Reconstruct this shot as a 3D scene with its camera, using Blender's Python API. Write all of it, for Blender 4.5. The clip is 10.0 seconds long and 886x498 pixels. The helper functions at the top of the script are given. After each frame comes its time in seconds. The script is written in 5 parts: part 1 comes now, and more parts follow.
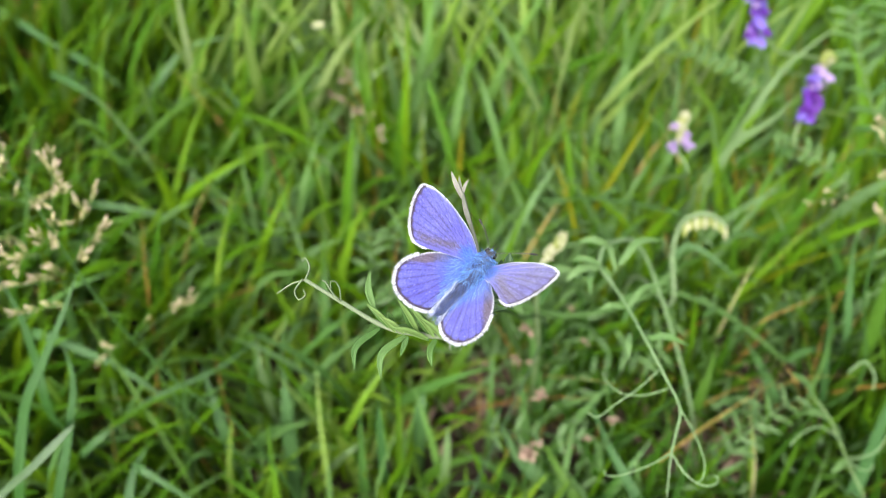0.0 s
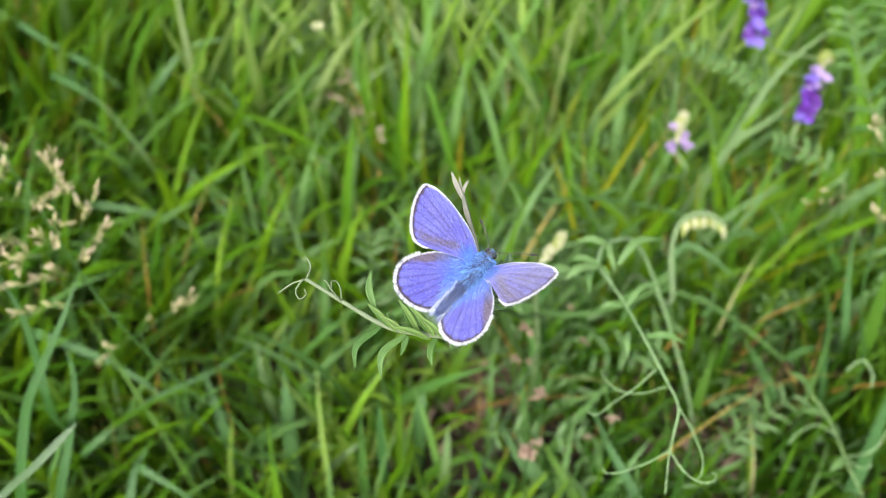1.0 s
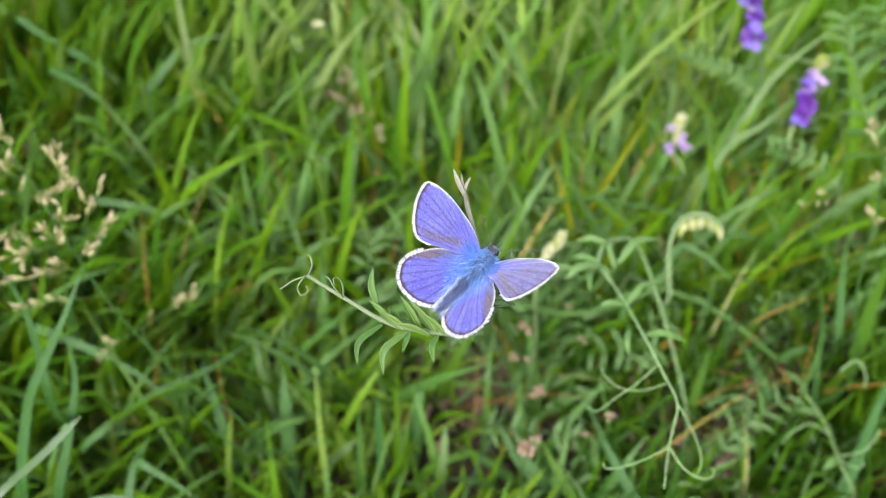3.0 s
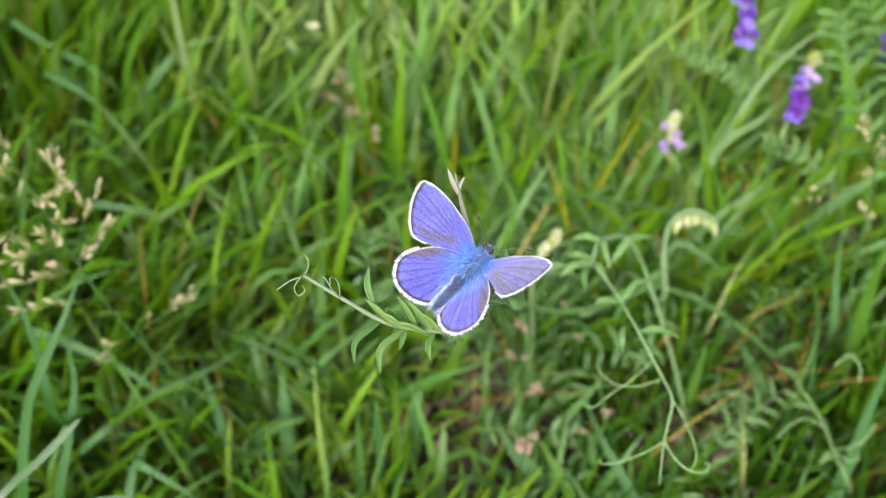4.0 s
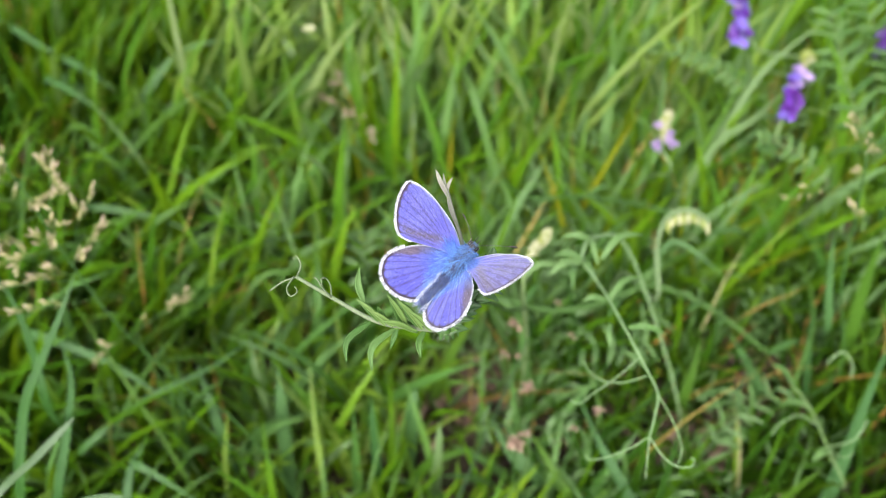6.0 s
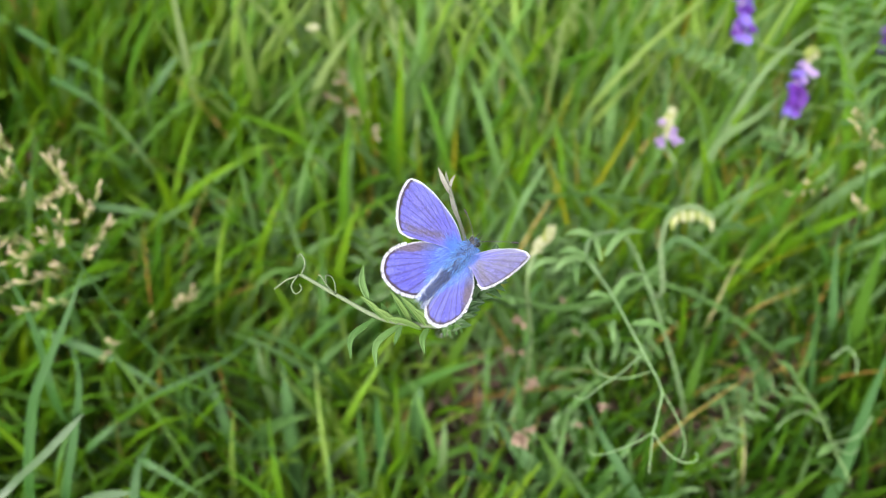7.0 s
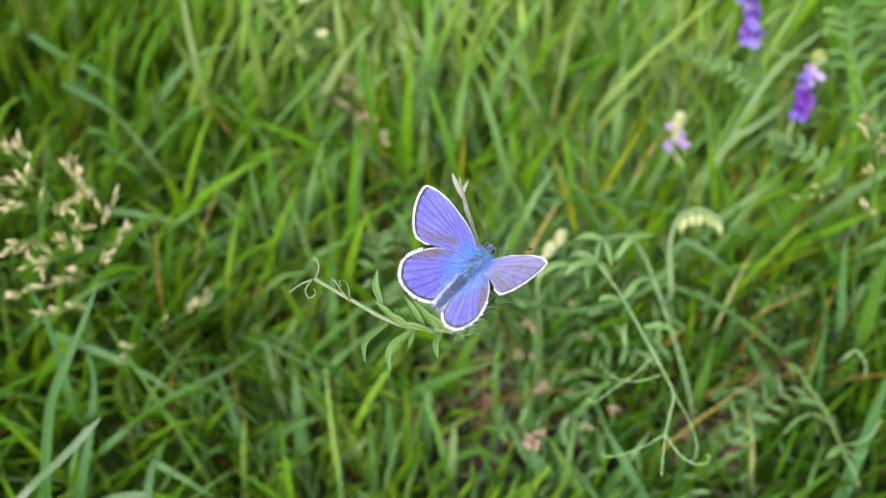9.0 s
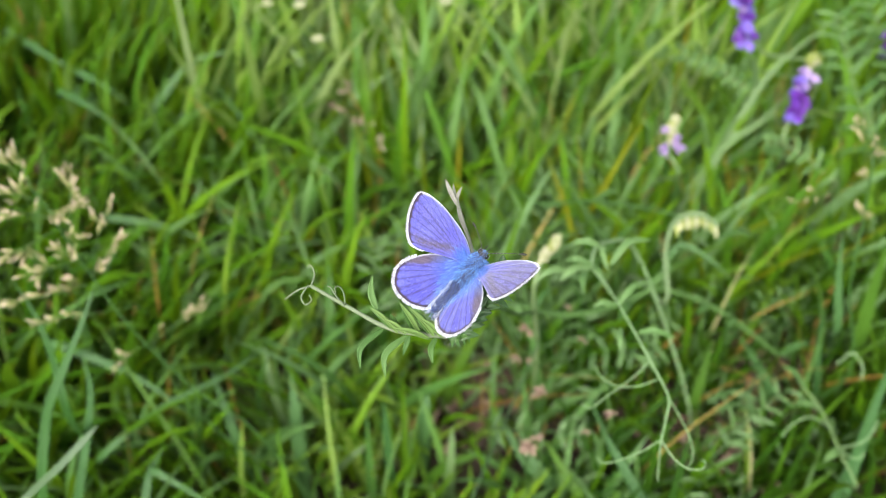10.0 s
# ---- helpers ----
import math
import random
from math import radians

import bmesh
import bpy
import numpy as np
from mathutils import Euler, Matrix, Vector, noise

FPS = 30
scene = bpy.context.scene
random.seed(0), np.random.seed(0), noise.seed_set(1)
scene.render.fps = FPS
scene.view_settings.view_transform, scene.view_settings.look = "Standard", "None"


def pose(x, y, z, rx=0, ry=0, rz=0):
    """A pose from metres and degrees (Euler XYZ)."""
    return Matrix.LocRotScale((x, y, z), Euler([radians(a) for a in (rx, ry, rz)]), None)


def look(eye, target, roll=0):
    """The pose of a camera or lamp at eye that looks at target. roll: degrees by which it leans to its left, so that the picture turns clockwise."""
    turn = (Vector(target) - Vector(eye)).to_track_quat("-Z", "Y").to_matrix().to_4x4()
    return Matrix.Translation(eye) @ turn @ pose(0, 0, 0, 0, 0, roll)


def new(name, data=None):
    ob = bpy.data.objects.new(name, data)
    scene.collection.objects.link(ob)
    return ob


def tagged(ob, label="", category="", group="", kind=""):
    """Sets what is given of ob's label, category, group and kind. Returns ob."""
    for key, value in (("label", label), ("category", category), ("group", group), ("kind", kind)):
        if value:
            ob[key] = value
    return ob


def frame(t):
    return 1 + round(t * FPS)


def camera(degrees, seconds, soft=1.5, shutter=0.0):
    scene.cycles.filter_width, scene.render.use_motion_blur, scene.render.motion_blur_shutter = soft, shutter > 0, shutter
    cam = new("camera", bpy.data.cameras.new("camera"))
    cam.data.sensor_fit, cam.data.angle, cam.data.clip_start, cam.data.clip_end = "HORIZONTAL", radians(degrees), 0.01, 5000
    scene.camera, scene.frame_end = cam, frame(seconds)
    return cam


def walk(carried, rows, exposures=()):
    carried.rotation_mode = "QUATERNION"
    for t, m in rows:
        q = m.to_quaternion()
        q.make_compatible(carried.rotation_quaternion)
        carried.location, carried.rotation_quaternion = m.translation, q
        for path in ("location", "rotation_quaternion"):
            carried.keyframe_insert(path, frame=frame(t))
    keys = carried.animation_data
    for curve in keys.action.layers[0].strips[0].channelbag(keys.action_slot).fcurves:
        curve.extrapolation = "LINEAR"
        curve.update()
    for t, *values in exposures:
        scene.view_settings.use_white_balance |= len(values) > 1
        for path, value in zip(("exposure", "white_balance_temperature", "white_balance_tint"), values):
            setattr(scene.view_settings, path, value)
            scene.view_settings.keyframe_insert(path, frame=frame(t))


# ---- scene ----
# ---------------------------------------------------------------- camera
cam = camera(66.1, 10.0, 0.72)
cam.data.dof.use_dof = True
cam.data.dof.focus_distance = 0.117
cam.data.dof.aperture_fstop = 16.0
CAMERA_ROWS = [
    (0, 0.00000, 0.00000, 0.38600, 42.000, -0.000, 0.000),
    (0.5, -0.00017, -0.00100, 0.38791, 42.005, 0.139, -0.069),
    (1, -0.00005, -0.00109, 0.38677, 42.037, 0.041, -0.107),
    (1.5, -0.00124, -0.00146, 0.38841, 42.053, -0.256, 0.060),
    (2, -0.00330, -0.00270, 0.38809, 42.076, -0.518, 0.213),
    (2.5, -0.00322, -0.00287, 0.38763, 42.011, -0.772, 0.095),
    (4, -0.00230, -0.00433, 0.38926, 41.988, -0.443, -0.629),
    (4.5, -0.00146, -0.00493, 0.38908, 41.965, -0.267, -0.781),
    (5, 0.00153, -0.00465, 0.38951, 42.136, -0.016, -0.953),
    (5.5, 0.00220, -0.00536, 0.38995, 42.168, -0.033, -0.752),
    (7, 0.00236, -0.00757, 0.39100, 41.995, 0.440, -0.624),
    (7.5, 0.00301, -0.00745, 0.39128, 41.993, 0.935, -0.677),
    (8, 0.00217, -0.00788, 0.39034, 42.122, 1.193, -0.661),
    (8.5, 0.00272, -0.00837, 0.39395, 42.222, 0.927, -0.397),
    (9, -0.00028, -0.00907, 0.39332, 42.253, 0.781, -0.444),
    (9.5, -0.00136, -0.00843, 0.39383, 42.292, 0.806, -0.600),
    (10, 0.00087, -0.00809, 0.39420, 42.444, 0.967, -0.821),
]
walk(cam, [(r[0], pose(*r[1:])) for r in CAMERA_ROWS], exposures=[(0.0, 1.86), (2.5, 1.75), (5.0, 1.8), (8.0, 1.74), (10.0, 1.77)])

# ---------------------------------------------------------------- world and sun: bright overcast
world = bpy.data.worlds.new("overcast_sky")
world.use_nodes = True
scene.world = world
wn = world.node_tree.nodes
sky = wn.new("ShaderNodeTexSky")
sky.sky_type = "NISHITA"
sky.sun_disc = False
sky.sun_elevation = radians(47)
sky.sun_rotation = radians(204)
sky.air_density, sky.dust_density, sky.ozone_density = 1.0, 3.0, 1.0
background = wn["Background"]
background.inputs["Strength"].default_value = 0.17
cloud = wn.new("ShaderNodeHueSaturation")
cloud.inputs["Saturation"].default_value = 0.28
world.node_tree.links.new(sky.outputs["Color"], cloud.inputs["Color"])
world.node_tree.links.new(cloud.outputs["Color"], background.inputs["Color"])
sun = new("sun", bpy.data.lights.new("sun", "SUN"))
sun.data.energy = 1.5
sun.data.angle = radians(22)
sun.data.color = (1.0, 0.95, 0.87)
sun.matrix_world = look((-0.4, -0.9, 1.05), (0, 0, 0))

# ---------------------------------------------------------------- materials
def ramp_node(nt, stops):
    r = nt.nodes.new("ShaderNodeValToRGB")
    els = r.color_ramp.elements
    while len(els) < len(stops):
        els.new(0.5)
    for e, (at, c) in zip(els, stops):
        e.position, e.color = at, (*c, 1)
    return r


def organic(name, stops, by="island", rough=0.5, through_light=0.3, grain=900.0, mottled=0.35, bump=0.15, gloss=0.4, glow=(0.5, 1.0, 1.0)):
    """Plant tissue: a colour for each piece out of the ramp, mottled by noise at two scales, partly letting light through."""
    m = bpy.data.materials.new(name)
    m.use_nodes = True
    nt = m.node_tree
    n, ln = nt.nodes, nt.links.new
    b = n["Principled BSDF"]
    co = n.new("ShaderNodeTexCoord")
    if by == "island":
        rnd = n.new("ShaderNodeNewGeometry").outputs["Random Per Island"]
    else:
        rnd = n.new("ShaderNodeObjectInfo").outputs["Random"]
    ramp = ramp_node(nt, stops)
    coarse = n.new("ShaderNodeTexNoise")
    coarse.inputs["Scale"].default_value = grain * 0.08
    coarse.inputs["Detail"].default_value = 3
    ln(co.outputs["Object"], coarse.inputs["Vector"])
    mixer = n.new("ShaderNodeMath")
    mixer.operation = "MULTIPLY_ADD"
    ln(coarse.outputs["Fac"], mixer.inputs[0])
    mixer.inputs[1].default_value = mottled
    ln(rnd, mixer.inputs[2])
    shift = n.new("ShaderNodeMath")
    shift.operation = "SUBTRACT"
    ln(mixer.outputs[0], shift.inputs[0])
    shift.inputs[1].default_value = mottled * 0.5
    ln(shift.outputs[0], ramp.inputs["Fac"])
    fine = n.new("ShaderNodeTexNoise")
    fine.inputs["Scale"].default_value = grain
    fine.inputs["Detail"].default_value = 4
    ln(co.outputs["Object"], fine.inputs["Vector"])
    value = n.new("ShaderNodeMapRange")
    value.inputs["To Min"].default_value, value.inputs["To Max"].default_value = 0.75, 1.25
    ln(fine.outputs["Fac"], value.inputs["Value"])
    hsv = n.new("ShaderNodeHueSaturation")
    ln(ramp.outputs["Color"], hsv.inputs["Color"])
    ln(value.outputs["Result"], hsv.inputs["Value"])
    ln(hsv.outputs["Color"], b.inputs["Base Color"])
    b.inputs["Roughness"].default_value = rough
    b.inputs["Specular IOR Level"].default_value = gloss
    bp = n.new("ShaderNodeBump")
    bp.inputs["Strength"].default_value = bump
    bp.inputs["Distance"].default_value = 0.0003
    ln(fine.outputs["Fac"], bp.inputs["Height"])
    ln(bp.outputs["Normal"], b.inputs["Normal"])
    if through_light:
        tr = n.new("ShaderNodeBsdfTranslucent")
        # light that has passed through the leaf is yellower
        warm = n.new("ShaderNodeHueSaturation")
        warm.inputs["Hue"].default_value, warm.inputs["Saturation"].default_value, warm.inputs["Value"].default_value = glow
        ln(hsv.outputs["Color"], warm.inputs["Color"])
        ln(warm.outputs["Color"], tr.inputs["Color"])
        mix = n.new("ShaderNodeMixShader")
        mix.inputs[0].default_value = through_light
        ln(b.outputs[0], mix.inputs[1])
        ln(tr.outputs[0], mix.inputs[2])
        ln(mix.outputs[0], n["Material Output"].inputs["Surface"])
    return m


# bluish pale end of the ramp colours in the sky's sheen on some blades
GRASS = organic("grass_blade_green", [(0.0, (0.055, 0.155, 0.012)), (0.3, (0.075, 0.185, 0.005)), (0.5, (0.102, 0.205, 0.005)), (0.7, (0.095, 0.205, 0.035)), (1.0, (0.13, 0.23, 0.09))], grain=500, through_light=0.5, rough=0.5, gloss=0.12, glow=(0.468, 1.0, 1.05))
PALE_GRASS = organic("grass_blade_bluish", [(0.0, (0.03, 0.088, 0.02)), (1.0, (0.058, 0.13, 0.038))], by="object", grain=700, rough=0.5, gloss=0.22)
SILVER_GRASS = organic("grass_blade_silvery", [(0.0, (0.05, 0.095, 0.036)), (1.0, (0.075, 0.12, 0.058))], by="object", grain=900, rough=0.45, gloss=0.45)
FADED_GRASS = organic("grass_blade_faded", [(0.0, (0.085, 0.155, 0.045)), (1.0, (0.115, 0.185, 0.07))], by="object", grain=900, rough=0.55, gloss=0.3)
LEAF_GRASS = organic("grass_blade_fresh", [(0.0, (0.045, 0.12, 0.008)), (1.0, (0.075, 0.16, 0.018))], by="object", grain=600, through_light=0.45, rough=0.5, gloss=0.2)
DARK_GRASS = organic("grass_blade_dark", [(0.0, (0.035, 0.11, 0.008)), (0.4, (0.05, 0.145, 0.004)), (0.75, (0.085, 0.185, 0.004)), (1.0, (0.085, 0.185, 0.05))], grain=500, through_light=0.5, rough=0.5, gloss=0.12, glow=(0.468, 1.0, 1.05))
# green darkened to carry the shade over the near right corner
SHADE_GRASS = organic("grass_blade_shade_tint", [(0.0, (0.018, 0.062, 0.005)), (0.5, (0.03, 0.085, 0.004)), (0.85, (0.048, 0.11, 0.005)), (1.0, (0.05, 0.11, 0.03))], grain=500, through_light=0.4, rough=0.5, gloss=0.12, glow=(0.47, 1.08, 1.0))
RIBBED_GRASS = organic("grass_blade_ribbed", [(0.0, (0.02, 0.07, 0.01)), (1.0, (0.034, 0.095, 0.02))], by="object", grain=700, rough=0.42, gloss=0.28)
LIGHT_GRASS = organic("grass_blade_light", [(0.0, (0.12, 0.25, 0.012)), (0.6, (0.17, 0.28, 0.02)), (1.0, (0.2, 0.3, 0.07))], grain=500, through_light=0.5, rough=0.45, gloss=0.25)
SOFT_GRASS = organic("grass_blade_soft", [(0.0, (0.15, 0.26, 0.025)), (0.6, (0.19, 0.28, 0.06)), (1.0, (0.24, 0.31, 0.13))], grain=500, through_light=0.5, rough=0.5, gloss=0.2)
OLIVE_GRASS = organic("grass_blade_olive", [(0.0, (0.1, 0.16, 0.004)), (0.7, (0.16, 0.185, 0.005)), (0.92, (0.22, 0.19, 0.012)), (1.0, (0.26, 0.17, 0.03))], grain=500, through_light=0.4, rough=0.6, gloss=0.1)
PALE_TUFT = organic("grass_tuft_bluish", [(0.0, (0.045, 0.13, 0.015)), (1.0, (0.11, 0.2, 0.065))], grain=600, through_light=0.4, rough=0.45, gloss=0.35)
STRAW = organic("straw", [(0.0, (0.16, 0.07, 0.012)), (0.5, (0.27, 0.15, 0.025)), (1.0, (0.33, 0.25, 0.07))], grain=600, through_light=0.2, rough=0.7)
VETCH = organic("vetch_green", [(0.0, (0.03, 0.085, 0.014)), (0.5, (0.055, 0.12, 0.025)), (1.0, (0.085, 0.16, 0.045))], by="object", grain=1400, rough=0.6, gloss=0.25)
UNDER = organic("undergrowth_green", [(0.0, (0.028, 0.072, 0.011)), (0.6, (0.05, 0.11, 0.02)), (1.0, (0.08, 0.145, 0.048))], grain=600, rough=0.6)
VINE_LEAF = organic("vine_leaf", [(0.0, (0.06, 0.135, 0.028)), (1.0, (0.115, 0.2, 0.065))], by="object", grain=1400, rough=0.55, gloss=0.35)
DARK_LEAF = organic("dark_downy_leaf", [(0.0, (0.012, 0.042, 0.007)), (1.0, (0.034, 0.08, 0.018))], by="object", grain=2000, through_light=0.15, rough=0.5)
YOUNG = organic("young_leaf", [(0.0, (0.10, 0.175, 0.04)), (1.0, (0.165, 0.25, 0.075))], by="object", grain=1500, rough=0.6)
STEM = organic("stem_green", [(0.0, (0.09, 0.15, 0.05)), (1.0, (0.14, 0.20, 0.08))], by="object", grain=1500, through_light=0.1, rough=0.6)
PALE_STEM = organic("stem_pale_green", [(0.0, (0.115, 0.19, 0.075)), (1.0, (0.155, 0.235, 0.11))], by="object", grain=1500, through_light=0.1, rough=0.65)
DOWNY = organic("stem_grey_downy", [(0.0, (0.085, 0.115, 0.058)), (1.0, (0.125, 0.155, 0.09))], by="object", grain=2500, through_light=0.1, rough=0.85)
CLOD = organic("soil_crumb", [(0.0, (0.018, 0.013, 0.009)), (0.6, (0.045, 0.032, 0.025)), (1.0, (0.11, 0.08, 0.066))], grain=500, through_light=0, rough=0.95, gloss=0.1)
SILVER = organic("silvery_down", [(0.0, (0.12, 0.13, 0.095)), (1.0, (0.19, 0.185, 0.155))], by="object", grain=2500, through_light=0.15, rough=0.85)
HAIRY = organic("downy_green", [(0.0, (0.075, 0.13, 0.045)), (1.0, (0.15, 0.20, 0.10))], by="object", grain=2500, through_light=0.15, rough=0.8)
SPIKE = organic("spikelet_straw", [(0.0, (0.06, 0.11, 0.02)), (0.3, (0.17, 0.2, 0.055)), (0.5, (0.31, 0.29, 0.13)), (0.75, (0.45, 0.37, 0.27)), (1.0, (0.34, 0.18, 0.12))], by="island", grain=2000, mottled=0.7, through_light=0.3, rough=0.7)
PINKISH = organic("withered_pinkish", [(0.0, (0.24, 0.17, 0.12)), (1.0, (0.38, 0.31, 0.23))], by="object", grain=1200, rough=0.75)
PALE_STRAW = organic("pale_straw", [(0.0, (0.2, 0.22, 0.08)), (1.0, (0.3, 0.28, 0.13))], by="object", grain=800, rough=0.7)
ROSY = organic("withered_rosy", [(0.0, (0.16, 0.105, 0.075)), (0.6, (0.25, 0.165, 0.12)), (1.0, (0.32, 0.25, 0.18))], by="object", grain=1200, rough=0.75)
PURPLE = organic("petal_purple", [(0.0, (0.05, 0.008, 0.13)), (0.5, (0.085, 0.012, 0.20)), (1.0, (0.11, 0.028, 0.30))], by="object", grain=900, through_light=0.35, rough=0.55)
VIOLET = organic("petal_violet", [(0.0, (0.11, 0.07, 0.34)), (1.0, (0.18, 0.12, 0.46))], by="object", grain=900, through_light=0.35, rough=0.55)
LILAC = organic("petal_lilac", [(0.0, (0.24, 0.16, 0.36)), (1.0, (0.38, 0.28, 0.46))], by="object", grain=900, through_light=0.35, rough=0.55)
BUDGREEN = organic("bud_yellow_green", [(0.0, (0.17, 0.22, 0.04)), (1.0, (0.30, 0.33, 0.10))], by="object", grain=1200, through_light=0.3, rough=0.6)
CREAM = organic("petal_cream", [(0.0, (0.30, 0.32, 0.16)), (1.0, (0.44, 0.43, 0.28))], by="object", grain=1200, through_light=0.3, rough=0.6)
TURF_COLOURS = ((0.016, 0.04, 0.005), (0.08, 0.15, 0.014))
SOIL = organic("soil", [(0.0, (0.013, 0.01, 0.007)), (0.5, (0.03, 0.023, 0.016)), (1.0, (0.07, 0.054, 0.038))], by="object", grain=220, mottled=2.2, through_light=0, rough=0.95, bump=0.8, gloss=0.1)
LITTER = organic("dead_leaf", [(0.0, (0.045, 0.026, 0.017)), (0.6, (0.12, 0.075, 0.054)), (1.0, (0.27, 0.185, 0.14))], grain=500, through_light=0.1, rough=0.9)


def tipped(m, reach):
    """Let the ramp run along the piece, from its base to its tip, besides the piece's own shade."""
    nt = m.node_tree
    n, ln = nt.nodes, nt.links.new
    ramp = n["Color Ramp"]
    shade = ramp.inputs["Fac"].links[0].from_socket
    axes = n.new("ShaderNodeSeparateXYZ")
    ln(n["Texture Coordinate"].outputs["Object"], axes.inputs[0])
    along = n.new("ShaderNodeMath")
    along.operation = "MULTIPLY"
    ln(axes.outputs["Z"], along.inputs[0])
    along.inputs[1].default_value = 0.7 / reach
    both = n.new("ShaderNodeMath")
    both.operation = "MULTIPLY_ADD"
    ln(shade, both.inputs[0])
    both.inputs[1].default_value = 0.4
    ln(along.outputs[0], both.inputs[2])
    ln(both.outputs[0], ramp.inputs["Fac"])


tipped(SPIKE, 0.0063)


def turf_over(m):
    """Low green turf covers the soil away from the worn spot."""
    nt = m.node_tree
    n, ln = nt.nodes, nt.links.new
    b = n["Principled BSDF"]
    soil_colour = b.inputs["Base Color"].links[0].from_socket
    co = n.new("ShaderNodeTexCoord")
    span = n.new("ShaderNodeVectorMath")
    span.operation = "DISTANCE"
    span.inputs[1].default_value = (0.1, 0.25, 0)
    ln(co.outputs["Object"], span.inputs[0])
    patch = n.new("ShaderNodeTexNoise")
    patch.inputs["Scale"].default_value = 9
    patch.inputs["Detail"].default_value = 6
    ln(co.outputs["Object"], patch.inputs["Vector"])
    reach = n.new("ShaderNodeMath")
    reach.operation = "MULTIPLY_ADD"
    ln(patch.outputs["Fac"], reach.inputs[0])
    reach.inputs[1].default_value = 0.5
    ln(span.outputs["Value"], reach.inputs[2])
    edge = n.new("ShaderNodeMapRange")
    edge.inputs["From Min"].default_value, edge.inputs["From Max"].default_value = 0.5, 0.85
    ln(reach.outputs[0], edge.inputs["Value"])
    fine = n.new("ShaderNodeTexNoise")
    fine.inputs["Scale"].default_value = 160
    fine.inputs["Detail"].default_value = 5
    ln(co.outputs["Object"], fine.inputs["Vector"])
    broad = n.new("ShaderNodeTexNoise")
    broad.inputs["Scale"].default_value = 2.5
    broad.inputs["Detail"].default_value = 9
    broad.inputs["Roughness"].default_value = 0.72
    ln(co.outputs["Object"], broad.inputs["Vector"])
    both = n.new("ShaderNodeMath")
    both.operation = "ADD"
    ln(fine.outputs["Fac"], both.inputs[0])
    ln(broad.outputs["Fac"], both.inputs[1])
    halved = n.new("ShaderNodeMath")
    halved.operation = "MULTIPLY"
    halved.inputs[1].default_value = 0.5
    ln(both.outputs[0], halved.inputs[0])
    green = ramp_node(nt, [(0.36, TURF_COLOURS[0]), (0.66, TURF_COLOURS[1])])
    ln(halved.outputs[0], green.inputs["Fac"])
    mix = n.new("ShaderNodeMix")
    mix.data_type = "RGBA"
    ln(edge.outputs["Result"], mix.inputs[0])
    ln(soil_colour, mix.inputs[6])
    ln(green.outputs["Color"], mix.inputs[7])
    ln(mix.outputs[2], b.inputs["Base Color"])


turf_over(SOIL)


def pigmented(name, rough=0.55, sheen=0.0, gloss=0.3, grain=5500.0, drawn=(1.0, 1.0, 1.0)):
    """A surface of scales or hairs whose pigment lies in the mesh's own colour layer."""
    m = bpy.data.materials.new(name)
    m.use_nodes = True
    nt = m.node_tree
    n, ln = nt.nodes, nt.links.new
    b = n["Principled BSDF"]
    pig = n.new("ShaderNodeVertexColor")
    pig.layer_name = "pigment"
    co = n.new("ShaderNodeTexCoord")
    fine = n.new("ShaderNodeTexNoise")
    fine.inputs["Scale"].default_value = grain
    fine.inputs["Detail"].default_value = 2
    rows = n.new("ShaderNodeMapping")
    rows.inputs["Scale"].default_value = drawn
    ln(co.outputs["Object"], rows.inputs["Vector"])
    ln(rows.outputs["Vector"], fine.inputs["Vector"])
    value = n.new("ShaderNodeMapRange")
    value.inputs["From Min"].default_value, value.inputs["From Max"].default_value = 0.2, 0.8
    value.inputs["To Min"].default_value, value.inputs["To Max"].default_value = 0.3, 1.7
    ln(fine.outputs["Fac"], value.inputs["Value"])
    hsv = n.new("ShaderNodeHueSaturation")
    ln(pig.outputs["Color"], hsv.inputs["Color"])
    ln(value.outputs["Result"], hsv.inputs["Value"])
    ln(hsv.outputs["Color"], b.inputs["Base Color"])
    b.inputs["Roughness"].default_value = rough
    b.inputs["Specular IOR Level"].default_value = gloss
    b.inputs["Sheen Weight"].default_value = sheen
    bp = n.new("ShaderNodeBump")
    bp.inputs["Strength"].default_value = 0.3
    bp.inputs["Distance"].default_value = 0.00005
    ln(fine.outputs["Fac"], bp.inputs["Height"])
    ln(bp.outputs["Normal"], b.inputs["Normal"])
    return m


FORE_SCALES = pigmented("forewing_scales", 0.5, 0.25, 0.35, 7000.0, (0.35, 1.0, 1.0))
HIND_SCALES = pigmented("hindwing_scales", 0.5, 0.25, 0.35, 7000.0, (1.0, 0.4, 1.0))
FUR = pigmented("insect_hair", 0.6, 0.2, 0.3, 4000.0)


def plain(name, colour, rough, gloss=0.5):
    m = bpy.data.materials.new(name)
    m.use_nodes = True
    b = m.node_tree.nodes["Principled BSDF"]
    b.inputs["Base Color"].default_value = (*colour, 1)
    b.inputs["Roughness"].default_value = rough
    b.inputs["Specular IOR Level"].default_value = gloss
    return m


EYE_BLACK = plain("compound_eye", (0.012, 0.012, 0.016), 0.18)
BODY = plain("dark_blue_cuticle", (0.012, 0.02, 0.055), 0.5)
CHITIN = plain("dark_chitin", (0.02, 0.016, 0.014), 0.4)
WHITE_RING = plain("white_scales", (0.26, 0.26, 0.25), 0.7)

